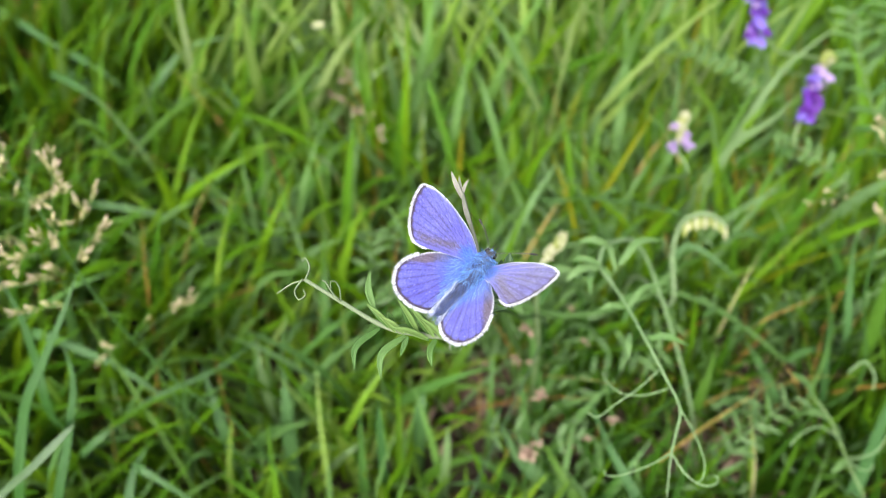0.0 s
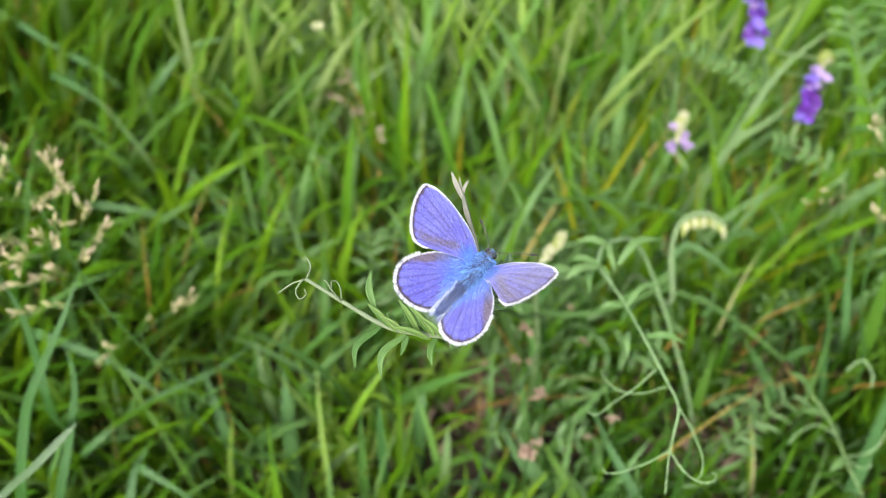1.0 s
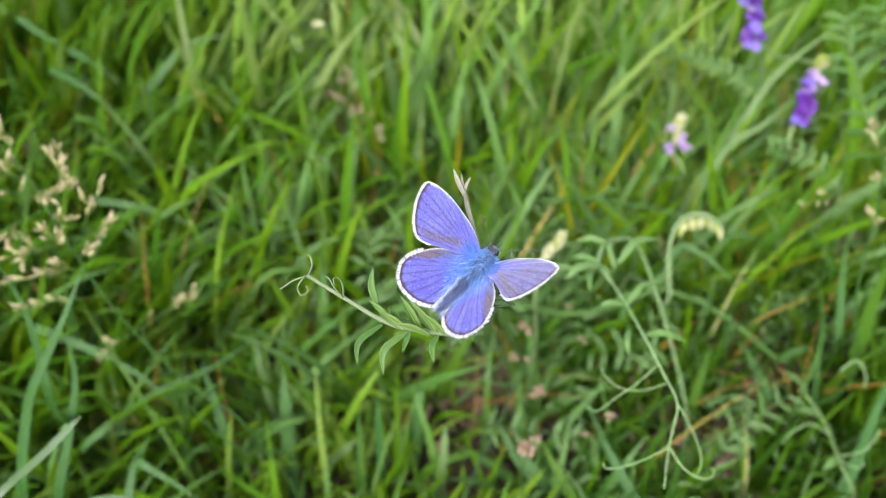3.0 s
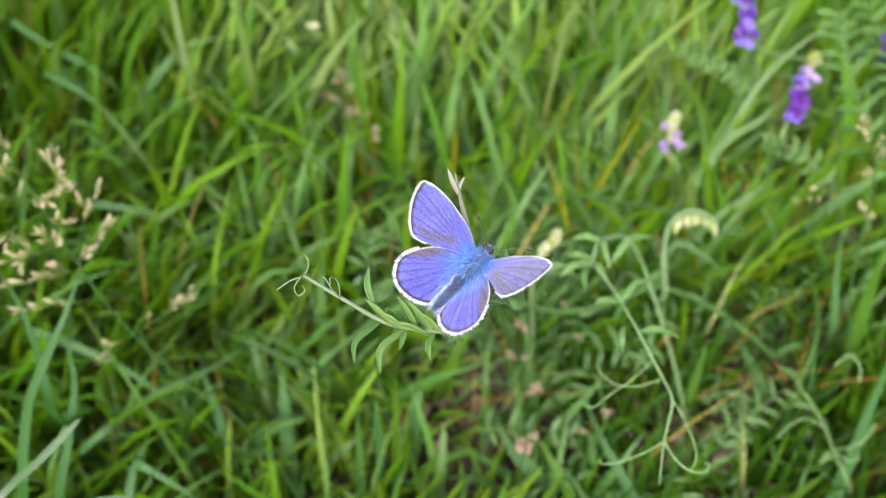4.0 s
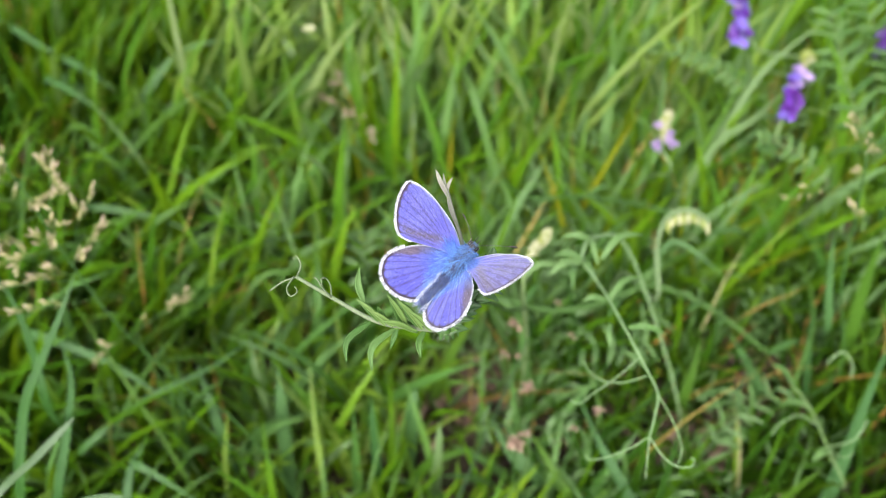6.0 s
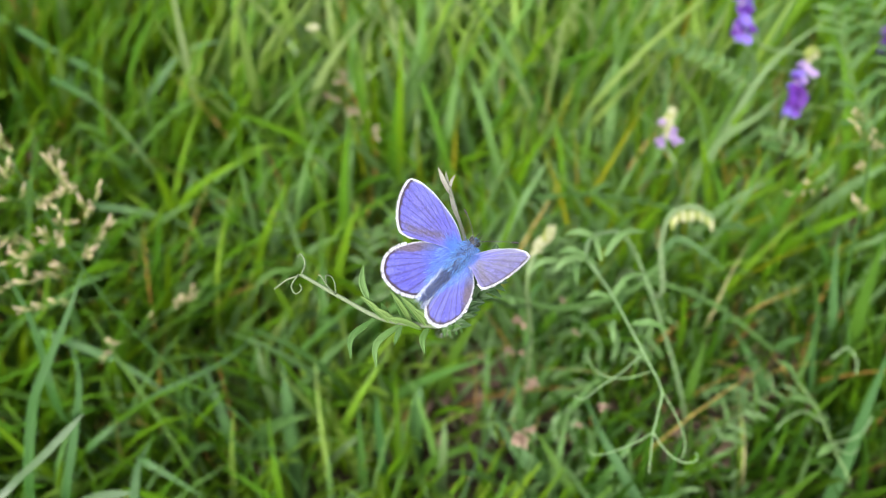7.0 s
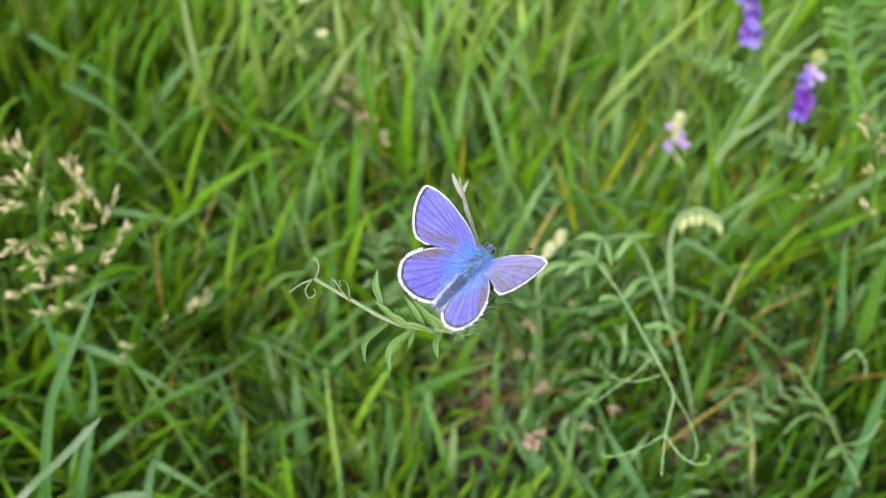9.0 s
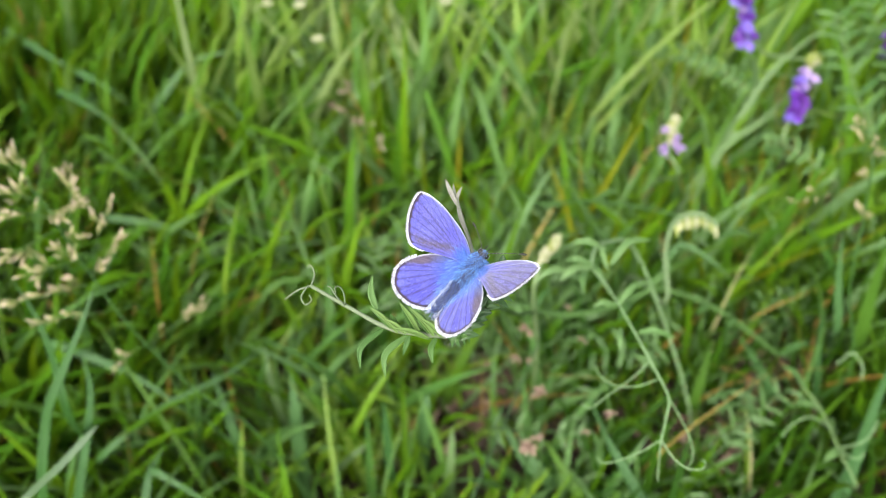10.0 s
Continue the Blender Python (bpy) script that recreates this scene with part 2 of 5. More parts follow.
# ---------------------------------------------------------------- mesh helpers
def mesh_of(name, verts, faces, material, smooth=True):
    me = bpy.data.meshes.new(name)
    me.from_pydata([tuple(v) for v in verts], [], faces)
    me.materials.append(material)
    if smooth:
        me.polygons.foreach_set("use_smooth", [True] * len(me.polygons))
    me.update()
    return me


def thing(name, at, label, category, group="", kind=""):
    ob = new(name)
    ob.empty_display_size = 0.005
    ob.location = at
    return tagged(ob, label, category, group, kind)


def part(name, geo, material, parent, label="", at=None, smooth=True):
    """One mesh object under a thing or under a part. geo: (verts, faces) in the thing's space, or a mesh to share."""
    me = geo if isinstance(geo, bpy.types.Mesh) else mesh_of(name, *geo, material, smooth)
    ob = new(name, me)
    ob.parent = parent
    if at is not None:
        ob.matrix_basis = at
    return tagged(ob, label)


def minus(points, at):
    a = Vector(at)
    return [Vector(p) - a for p in points]


def smooth_line(points, steps=6):
    """A Catmull-Rom line through the points."""
    p = [Vector(q) for q in points]
    if len(p) < 3:
        return [p[0].lerp(p[-1], i / steps) for i in range(steps + 1)]
    p = [p[0] * 2 - p[1], *p, p[-1] * 2 - p[-2]]
    out = []
    for a, b, c, d in zip(p, p[1:], p[2:], p[3:]):
        for i in range(steps):
            t = i / steps
            out.append(0.5 * (2 * b + (c - a) * t + (2 * a - 5 * b + 4 * c - d) * t * t + (3 * b - a - 3 * c + d) * t ** 3))
    return out + [p[-2]]


def tube(points, r0, r1=None, sides=7, steps=6, wobble=0.06):
    """A tapered stem along a smooth line."""
    r1 = r0 if r1 is None else r1
    line = smooth_line(points, steps)
    verts, faces = [], []
    side = None
    for i, q in enumerate(line):
        d = (line[min(i + 1, len(line) - 1)] - line[max(i - 1, 0)]).normalized()
        side = (d.orthogonal() if side is None else side - d * side.dot(d)).normalized()
        up = d.cross(side)
        k = i / (len(line) - 1)
        r = (r0 + (r1 - r0) * k) * (1 + random.uniform(-wobble, wobble))
        for s in range(sides):
            a = 2 * math.pi * s / sides
            verts.append(q + (side * math.cos(a) + up * math.sin(a)) * r)
    n = len(line)
    for i in range(n - 1):
        for s in range(sides):
            a, b = i * sides + s, i * sides + (s + 1) % sides
            faces.append((a, b, b + sides, a + sides))
    faces += [tuple(range(sides))[::-1], tuple(range((n - 1) * sides, n * sides))]
    return verts, faces


def blade(points, width, normal=(0, 0, 1), fold=0.25, steps=5, thick=0.00022, tip=1.0, base=0.7, ribs=True):
    """A grass blade or leaflet along a smooth line: folded along its midrib, tapered, with thickness."""
    line = smooth_line(points, steps)
    nv = Vector(normal)
    cols = (-1.0, -0.8, -0.6, -0.4, -0.2, 0.0, 0.2, 0.4, 0.6, 0.8, 1.0) if ribs else (-1.0, 0.0, 1.0)
    top, low = [], []
    n = len(line)
    for i, q in enumerate(line):
        d = (line[min(i + 1, n - 1)] - line[max(i - 1, 0)]).normalized()
        s = d.cross(nv)
        s = s.normalized() if s.length > 1e-4 else d.orthogonal().normalized()
        up = s.cross(d)
        k = i / (n - 1)
        w = width * 0.5 * max(0.02, (base + (1 - base) * min(1, k * 4)) * (1 - max(0, (k - (1 - tip)) / tip) ** 1.8))
        for c in cols:
            v = q + s * (c * w) + up * (abs(c) * w * fold + (0.13 * w if abs(c) in (0.2, 0.6) else 0))
            top.append(v)
            low.append(v - up * thick)
    m = len(cols)
    faces = []
    off = len(top)
    for i in range(n - 1):
        for c in range(m - 1):
            a = i * m + c
            faces.append((a, a + 1, a + m + 1, a + m))
            faces.append((off + a + m, off + a + m + 1, off + a + 1, off + a))
        for a, b in ((i * m, (i + 1) * m), ((i + 1) * m + m - 1, i * m + m - 1)):
            faces.append((a, b, off + b, off + a))
    return top + low, faces


def leaflet(base, point, width, bend=(0, 0, -0.15), normal=(0, 0, 1), fold=0.3):
    """A lanceolate leaflet from its base to its point."""
    a, b = Vector(base), Vector(point)
    mid = a.lerp(b, 0.5) - Vector(bend) * (b - a).length
    line = smooth_line([a, mid, b], 5)
    nv = Vector(normal)
    top, low = [], []
    n = len(line)
    for i, q in enumerate(line):
        d = (line[min(i + 1, n - 1)] - line[max(i - 1, 0)]).normalized()
        s = d.cross(nv)
        s = s.normalized() if s.length > 1e-4 else d.orthogonal().normalized()
        up = s.cross(d)
        k = i / (n - 1)
        w = width * 0.5 * max(0.05, math.sin(math.pi * min(1, 0.08 + k * 0.92) ** 0.85) ** 0.8)
        for c in (-1.0, -0.5, 0.0, 0.5, 1.0):
            v = q + s * (c * w) + up * (abs(c) * w * fold)
            top.append(v)
            low.append(v - up * 0.00018)
    faces = []
    off = len(top)
    for i in range(n - 1):
        for c in range(4):
            e = i * 5 + c
            faces.append((e, e + 1, e + 6, e + 5))
            faces.append((off + e + 5, off + e + 6, off + e + 1, off + e))
        for e, f in ((i * 5, (i + 1) * 5), ((i + 1) * 5 + 4, i * 5 + 4)):
            faces.append((e, f, off + f, off + e))
    return top + low, faces


def joined(pieces):
    verts, faces = [], []
    for v, f in pieces:
        o = len(verts)
        verts += list(v)
        faces += [tuple(i + o for i in q) for q in f]
    return verts, faces


def aim(at, direction, roll=0.0, size=1.0):
    """A pose with local z along the direction."""
    q = Vector(direction).normalized().to_track_quat("Z", "Y").to_matrix().to_4x4()
    return Matrix.Translation(at) @ q @ Matrix.Rotation(roll, 4, "Z") @ Matrix.Scale(size, 4)


def bulb(rows, sides=8):
    """A lathed, slightly uneven body along z: rows of (z, radius)."""
    verts, faces = [], []
    for z, r in rows:
        for s in range(sides):
            a = 2 * math.pi * s / sides
            k = r * random.uniform(0.93, 1.07)
            verts.append((k * math.cos(a), k * math.sin(a), z))
    for i in range(len(rows) - 1):
        for s in range(sides):
            a, b = i * sides + s, i * sides + (s + 1) % sides
            faces.append((a, b, b + sides, a + sides))
    faces += [tuple(range(sides))[::-1], tuple(range((len(rows) - 1) * sides, len(rows) * sides))]
    return verts, faces


def shell(base, tipp, width, out, curl=0.3):
    """A boat-shaped scale (a glume or a petal) from base to tip, bulging towards out."""
    a, b, o = Vector(base), Vector(tipp), Vector(out)
    d = (b - a).normalized()
    s = d.cross(o).normalized()
    up = s.cross(d)
    verts, faces = [], []
    for i in range(6):
        k = i / 5
        w = width * 0.5 * max(0.04, math.sin(math.pi * min(1, 0.12 + 0.88 * k)) ** 0.7)
        for c in (-1, -0.4, 0.4, 1):
            bulge = width * curl * math.sin(math.pi * k) * (1.2 - c * c)
            verts.append(a.lerp(b, k) + s * (c * w) + up * bulge)
    for i in range(5):
        for c in range(3):
            e = i * 4 + c
            faces.append((e, e + 1, e + 5, e + 4))
    return verts, faces


# ---------------------------------------------------------------- ground and grass
def build_ground():
    n = 90
    edge = [(-1 + 2 * i / n) for i in range(n + 1)]
    line = [1.2 * e + math.copysign(59 * abs(e) ** 9, e) for e in edge]
    verts, faces = [], []
    for y in line:
        for x in line:
            p = Vector((x, y + 0.4, 0))
            near = max(0.0, 1 - (abs(x) + abs(y)) / 6)
            z = near * (0.012 * noise.noise(p * 6) + 0.006 * noise.noise(p * 25)) - 0.008
            verts.append((x, y + 0.4, z))
    w = n + 1
    for j in range(n):
        for i in range(n):
            a = j * w + i
            faces.append((a, a + 1, a + w + 1, a + w))
    tagged(new("ground", mesh_of("ground", verts, faces, SOIL)), "brown crumbly soil and low green turf under meadow grass", "ground", kind="structure")


def meadow(name, count, area, length, width, lean, material, label, category, seed, segs=6, upright=(0.1, 0.9), clump=6, keep=None, grow=lambda x, y: 1.0, fray=0.0, bend=1.2):
    """Very many blades in tufts, arching over, as one object."""
    rng = np.random.default_rng(seed)
    x0, x1, y0, y1 = area
    tufts = max(1, count // clump)
    tx, ty = rng.uniform(x0, x1, tufts), rng.uniform(y0, y1, tufts)
    if fray:
        loose = np.random.default_rng(seed + 100)
        tx, ty = tx + loose.normal(0, fray, tufts), ty + loose.normal(0, fray, tufts)
    pick = rng.integers(0, tufts, count)
    spread = rng.normal(0, 0.008, (count, 2))
    bx, by = tx[pick] + spread[:, 0], ty[pick] + spread[:, 1]
    if keep is not None:
        ok = keep(bx, by, rng)
        bx, by = bx[ok], by[ok]
        count = len(bx)
    L = rng.uniform(*length, count) * (0.75 + 0.5 * rng.random(count)) * grow(bx, by)
    Wd = rng.uniform(*width, count)
    ang = rng.uniform(0, 2 * math.pi, count)
    lx, ly = lean(bx, by)
    far = np.clip((by - 0.35) / 0.3, 0, 1)
    tilt = rng.uniform(*upright, count) * (1 - 0.25 * far)
    dx = np.cos(ang) * tilt + lx
    dy = np.sin(ang) * tilt + ly
    curve = rng.uniform(0.1, bend, count) * (1 - 0.1 * far)
    twist = rng.normal(0, 0.7, count)
    k = np.linspace(0, 1, segs + 1)
    # angle from upright grows along the blade
    hor = np.hypot(dx, dy)
    phi = np.arctan2(dy, dx)
    start = np.clip(hor * 0.55, 0, 1.3)
    th = start[:, None] + curve[:, None] * (k[None, :] ** 1.6)
    th = np.minimum(th, 2.3)
    step = (L / segs)[:, None]
    h = np.concatenate([np.zeros((count, 1)), np.cumsum(np.sin(th[:, :-1]) * step, 1)], 1)
    z = np.concatenate([np.zeros((count, 1)), np.cumsum(np.cos(th[:, :-1]) * step, 1)], 1) - 0.004
    z = np.maximum(z, 0.002 + 0.004 * rng.random((count, 1)))
    px = bx[:, None] + h * np.cos(phi)[:, None]
    py = by[:, None] + h * np.sin(phi)[:, None]
    sa = phi + math.pi / 2 + twist
    prof = np.clip(np.minimum(0.65 + k * 2, 1.0) * (1 - np.clip((k - 0.45) / 0.55, 0, 1) ** 1.6), 0.02, 1)
    hw = 0.5 * Wd[:, None] * prof[None, :]
    sx, sy = np.cos(sa)[:, None] * hw, np.sin(sa)[:, None] * hw
    dip = 0.35 * hw
    P3 = np.empty((count, segs + 1, 3, 3))
    P3[:, :, 0] = np.stack([px - sx, py - sy, z], -1)
    P3[:, :, 1] = np.stack([px + dip * np.cos(phi)[:, None], py + dip * np.sin(phi)[:, None], z - dip * 0.4], -1)
    P3[:, :, 2] = np.stack([px + sx, py + sy, z], -1)
    verts = P3.reshape(-1, 3)
    one = []
    for i in range(segs):
        for c in range(2):
            a = i * 3 + c
            one.append((a, a + 1, a + 4, a + 3))
    faces = (np.array(one)[None] + (np.arange(count) * (segs + 1) * 3)[:, None, None]).reshape(-1, 4)
    me = bpy.data.meshes.new(name)
    me.vertices.add(len(verts))
    me.vertices.foreach_set("co", verts.ravel())
    me.loops.add(faces.size)
    me.loops.foreach_set("vertex_index", faces.ravel().astype(np.int32))
    me.polygons.add(len(faces))
    me.polygons.foreach_set("loop_start", np.arange(len(faces), dtype=np.int32) * 4)
    me.polygons.foreach_set("use_smooth", np.ones(len(faces), dtype=bool))
    me.materials.append(material)
    me.update(calc_edges=True)
    me.validate()
    return tagged(new(name, me), label, category, kind="stuff")


def lean_field(x, y):
    """Blades on the one side arch across; further off they stand up."""
    left = np.clip((-x - 0.02) / 0.2, 0, 1)
    return 0.7 * left * (1 - 0.3 * np.clip((y - 0.35) / 0.3, 0, 1)) + 0.05, 0.05 - 0.12 * left


def build_meadow():
    def thin(x, y, rng, amount=0.96):
        """Sparser on a few worn patches."""
        bare = sum(np.exp(-(((x - a) / c) ** 2 + ((y - b) / d) ** 2)) for a, b, c, d in ((0.016, 0.212, 0.032, 0.052), (0.2, 0.222, 0.024, 0.024), (0.155, 0.165, 0.024, 0.03), (0.296, 0.373, 0.027, 0.027)))
        return rng.random(len(x)) > np.maximum(amount * bare, 0.85 * np.clip((-x - 0.2) / 0.1, 0, 1) * (x > -0.9))
    meadow("meadow_grass", 11500, (-0.75, 0.75, 0.0, 1.15), (0.07, 0.17), (0.004, 0.0092), lean_field, GRASS, "dense green meadow grass with arching blades", "grass", 3, keep=lambda x, y, r: thin(x, y, r) & (r.random(len(x)) > 0.75 * np.clip((x - 0.07) / 0.06, 0, 1) * np.clip((0.3 - y) / 0.06, 0, 1)), grow=lambda x, y: (0.62 + 0.6 * np.clip((y - 0.15) / 0.45, 0, 1)) * (1 - 0.5 * np.exp(-((x - 0.24) / 0.13) ** 2 - ((y - 0.15) / 0.1) ** 2)))
    meadow("short_grass", 15000, (-0.7, 0.7, 0.02, 1.0), (0.04, 0.09), (0.0015, 0.004), lambda x, y: (0 * x, 0 * y), GRASS, "short fine green grass close to the soil", "grass", 4, segs=4, upright=(0.15, 1.1), bend=0.7, keep=lambda x, y, r: thin(x, y, r, 0.88))
    meadow("tall_grass", 7500, (-0.85, -0.2, 0.05, 1.15), (0.08, 0.15), (0.0035, 0.0075), lean_field, DARK_GRASS, "thick tall dark green grass with arching blades", "grass", 7, upright=(0.1, 0.7), fray=0.03, bend=1.5)
    meadow("outer_grass", 60000, (-2.6, 2.6, -1.8, 3.6), (0.09, 0.2), (0.005, 0.011), lean_field, GRASS, "green meadow grass spreading round about", "grass", 5, segs=3, clump=4, keep=lambda x, y, r: np.maximum(abs(x) / 0.75, abs(y - 0.5) / 0.62) + r.normal(0, 0.08, len(x)) > 1.0, fray=0.35)
    meadow("pale_grass", 1100, (-0.24, 0.24, 0.42, 0.95), (0.1, 0.2), (0.004, 0.0085), lean_field, SOFT_GRASS, "pale yellowish-green grass blades among the meadow", "grass", 12, keep=thin)
    meadow("olive_grass", 360, (-0.12, 0.45, 0.24, 0.95), (0.07, 0.14), (0.002, 0.004), lean_field, OLIVE_GRASS, "yellow-olive ageing grass blades standing among green", "grass", 18, upright=(0.05, 0.5), clump=2, bend=0.7)
    meadow("light_grass", 260, (-0.17, 0.02, 0.13, 0.34), (0.05, 0.1), (0.003, 0.006), lean_field, LIGHT_GRASS, "light green grass blades among darker ones", "grass", 14, upright=(0.2, 1.1), clump=3, keep=thin)
    # shade at the near right is put into these blades' darker colour
    meadow("shaded_grass", 2300, (0.07, 0.5, 0.0, 0.3), (0.045, 0.095), (0.003, 0.0062), lambda x, y: (0 * x, 0 * y), SHADE_GRASS, "green grass coloured dark for shade, over a worn patch of soil", "grass", 15, upright=(0.1, 0.8), clump=4, keep=lambda x, y, r: thin(x, y, r, 0.85))
    meadow("withered_grass", 420, (-0.2, 0.36, 0.14, 0.5), (0.025, 0.06), (0.0012, 0.0028), lambda x, y: (0 * x, 0 * y), STRAW, "orange-brown withered blades low in the meadow", "dry grass", 16, upright=(0.4, 1.7), clump=2)
    meadow("bluish_grass", 950, (-0.36, 0.4, 0.08, 0.8), (0.06, 0.12), (0.004, 0.0078), lean_field, PALE_TUFT, "bluish-green grass blades among the meadow", "grass", 13, upright=(0.1, 0.9), clump=3, keep=lambda x, y, r: thin(x, y, r) & ((x < 0.1) | (y > 0.27)))
    meadow("dry_grass", 1100, (-0.6, 0.6, 0.05, 1.0), (0.05, 0.12), (0.0009, 0.0023), lambda x, y: (0 * x, 0 * y), STRAW, "thin dry straw-coloured blades among the grass", "dry grass", 6, upright=(0.1, 1.3), clump=2)


BUTTERFLY_ROWS = [
    (0, 0.00506, 0.07052, 0.30215, 8.134, 28.988, -34.119),
    (0.5, 0.00507, 0.06992, 0.30298, 7.662, 29.367, -35.045),
    (1, 0.00515, 0.07009, 0.30230, 8.001, 29.820, -34.644),
    (1.5, 0.00437, 0.07011, 0.30256, 7.654, 28.983, -34.759),
    (2, 0.00390, 0.06923, 0.30282, 8.675, 29.087, -35.059),
    (2.5, 0.00385, 0.06963, 0.30255, 8.512, 27.797, -34.700),
    (4, 0.00406, 0.06922, 0.30319, 8.332, 28.719, -34.877),
    (4.5, 0.00478, 0.06857, 0.30348, 8.218, 29.393, -34.839),
    (5, 0.00526, 0.06966, 0.30268, 8.707, 29.681, -34.742),
    (5.5, 0.00564, 0.06957, 0.30257, 8.692, 29.755, -34.666),
    (7, 0.00529, 0.06973, 0.30244, 11.113, 30.961, -34.004),
    (7.5, 0.00482, 0.07004, 0.30263, 11.255, 32.629, -33.760),
    (8, 0.00465, 0.06950, 0.30238, 11.448, 31.962, -33.911),
    (8.5, 0.00498, 0.06990, 0.30337, 10.121, 31.175, -34.103),
    (9, 0.00456, 0.06893, 0.30304, 9.311, 29.205, -34.656),
    (9.5, 0.00390, 0.06883, 0.30391, 9.761, 29.718, -34.452),
    (10, 0.00483, 0.06908, 0.30394, 9.718, 30.310, -34.437),
]
RIGHT_WINGS_ROWS = [(0, 0.01, -1.04), (0.5, 1.58, 0.77), (1, 1.07, -1.79), (1.5, -0.79, -1.56), (2, 0.81, -1.07), (2.5, 0.18, 0.18), (4, 1.86, 2.32), (4.5, 2.09, 2.68), (5, 1.78, 3.24), (5.5, 1.59, 3.17), (7, 5.47, 3.77), (7.5, 13.15, 11.06), (8, 13.79, 12.44), (8.5, 9.96, 10.32), (9, 2.88, 4.22), (9.5, 3.66, 3.65), (10, 4.92, 6.23)]
PERCH_ROWS = [
    (0, -0.00700, 0.07800, -0.00000, 0.000, -0.000, 0.000),
    (0.5, -0.00729, 0.07796, 0.00067, 0.044, 0.046, -0.049),
    (1, -0.00743, 0.07809, 0.00030, 0.116, 0.097, -0.166),
    (1.5, -0.00753, 0.07806, 0.00093, 0.128, -0.036, -0.281),
    (2, -0.00774, 0.07806, 0.00130, 0.315, -0.125, -0.456),
    (2.5, -0.00737, 0.07782, 0.00144, 0.331, -0.194, -0.119),
    (4, -0.00734, 0.07789, 0.00196, 0.418, -0.166, 0.189),
    (4.5, -0.00710, 0.07775, 0.00244, 0.551, -0.066, -0.222),
    (5, -0.00616, 0.07780, 0.00101, 0.260, -0.096, 0.674),
    (5.5, -0.00600, 0.07782, 0.00147, 0.389, -0.042, 0.751),
    (7, -0.00581, 0.07772, 0.00173, 0.514, -0.110, 0.919),
    (7.5, -0.00537, 0.07777, 0.00084, 0.351, -0.217, 1.401),
    (8, -0.00571, 0.07786, 0.00089, 0.500, -0.214, 1.415),
    (8.5, -0.00586, 0.07774, 0.00240, 0.473, -0.123, 1.570),
    (9, -0.00676, 0.07768, 0.00339, 0.772, -0.119, 0.593),
    (9.5, -0.00700, 0.07776, 0.00337, 0.663, -0.200, 0.438),
    (10, -0.00654, 0.07779, 0.00294, 0.549, -0.098, 0.606),
]


# ---------------------------------------------------------------- butterfly (built in units of a little over a millimetre)
MM = 0.001127
HINGE_X, HINGE_Z = 1.1, 0.8
WING_UP = {"left": (27.8, 25.2), "right": (66.6, 60.4)}
WING_SWEEP = {"left": (0.0, 0.0), "right": (3.0, -3.3)}
FORE = [(0.0, 1.9), (1.9, 2.75), (4.1, 3.05), (6.6, 3.05), (9.0, 2.8), (11.2, 2.35), (12.6, 1.8), (13.55, 1.15), (13.85, 0.4), (13.6, -0.9), (13.05, -2.05), (12.3, -3.15), (11.3, -4.15), (10.4, -4.75), (9.4, -5.1), (8.5, -5.0), (7.0, -4.25), (5.4, -3.1), (4.0, -2.1), (2.1, -1.0), (0.0, -0.3)]
HIND = [(0.0, -0.2), (2.35, -0.8), (3.95, -2.0), (4.95, -2.85), (6.0, -4.05), (6.85, -5.4), (7.75, -7.4), (7.9, -8.9), (7.6, -9.75), (6.8, -10.7), (5.65, -11.2), (4.05, -11.15), (2.3, -10.65), (0.85, -9.8), (-0.05, -8.95), (-0.05, -7.9), (0.0, -6.6), (0.0, -4.8), (-0.05, -3.0), (0.0, -1.0)]
# corners along each outline: end of the leading edge, end of the outer margin
CORNERS = {True: (7, 14), False: (6, 14)}


def wing_pose(word, k, up=0.0):
    side = -1 if word == "left" else 1
    return pose(side * HINGE_X * MM, 0, HINGE_Z * MM, 0, -side * (WING_UP[word][k] + up), 0) @ pose(0, 0, 0, 0, 0, side * WING_SWEEP[word][k])


def outline(points, steps=11):
    return [Vector((p.x, p.y, 0)) for p in smooth_line([(x, y, 0) for x, y in points], steps)]


def colour_layer(me, colours):
    layer = me.color_attributes.new("pigment", "FLOAT_COLOR", "POINT")
    layer.data.foreach_set("color", np.array([(*c, 1.0) for c in colours], dtype=np.float32).ravel())


def mixed(a, b, k):
    return tuple(x + (y - x) * k for x, y in zip(a, b))


def clamped(v):
    return min(1.0, max(0.0, v))


BLUE, DEEP, GREYISH, BROWN, BASE_BLUE, LINE = (0.083, 0.086, 0.37), (0.05, 0.045, 0.29), (0.082, 0.068, 0.11), (0.052, 0.031, 0.027), (0.035, 0.12, 0.5), (0.02, 0.009, 0.018)


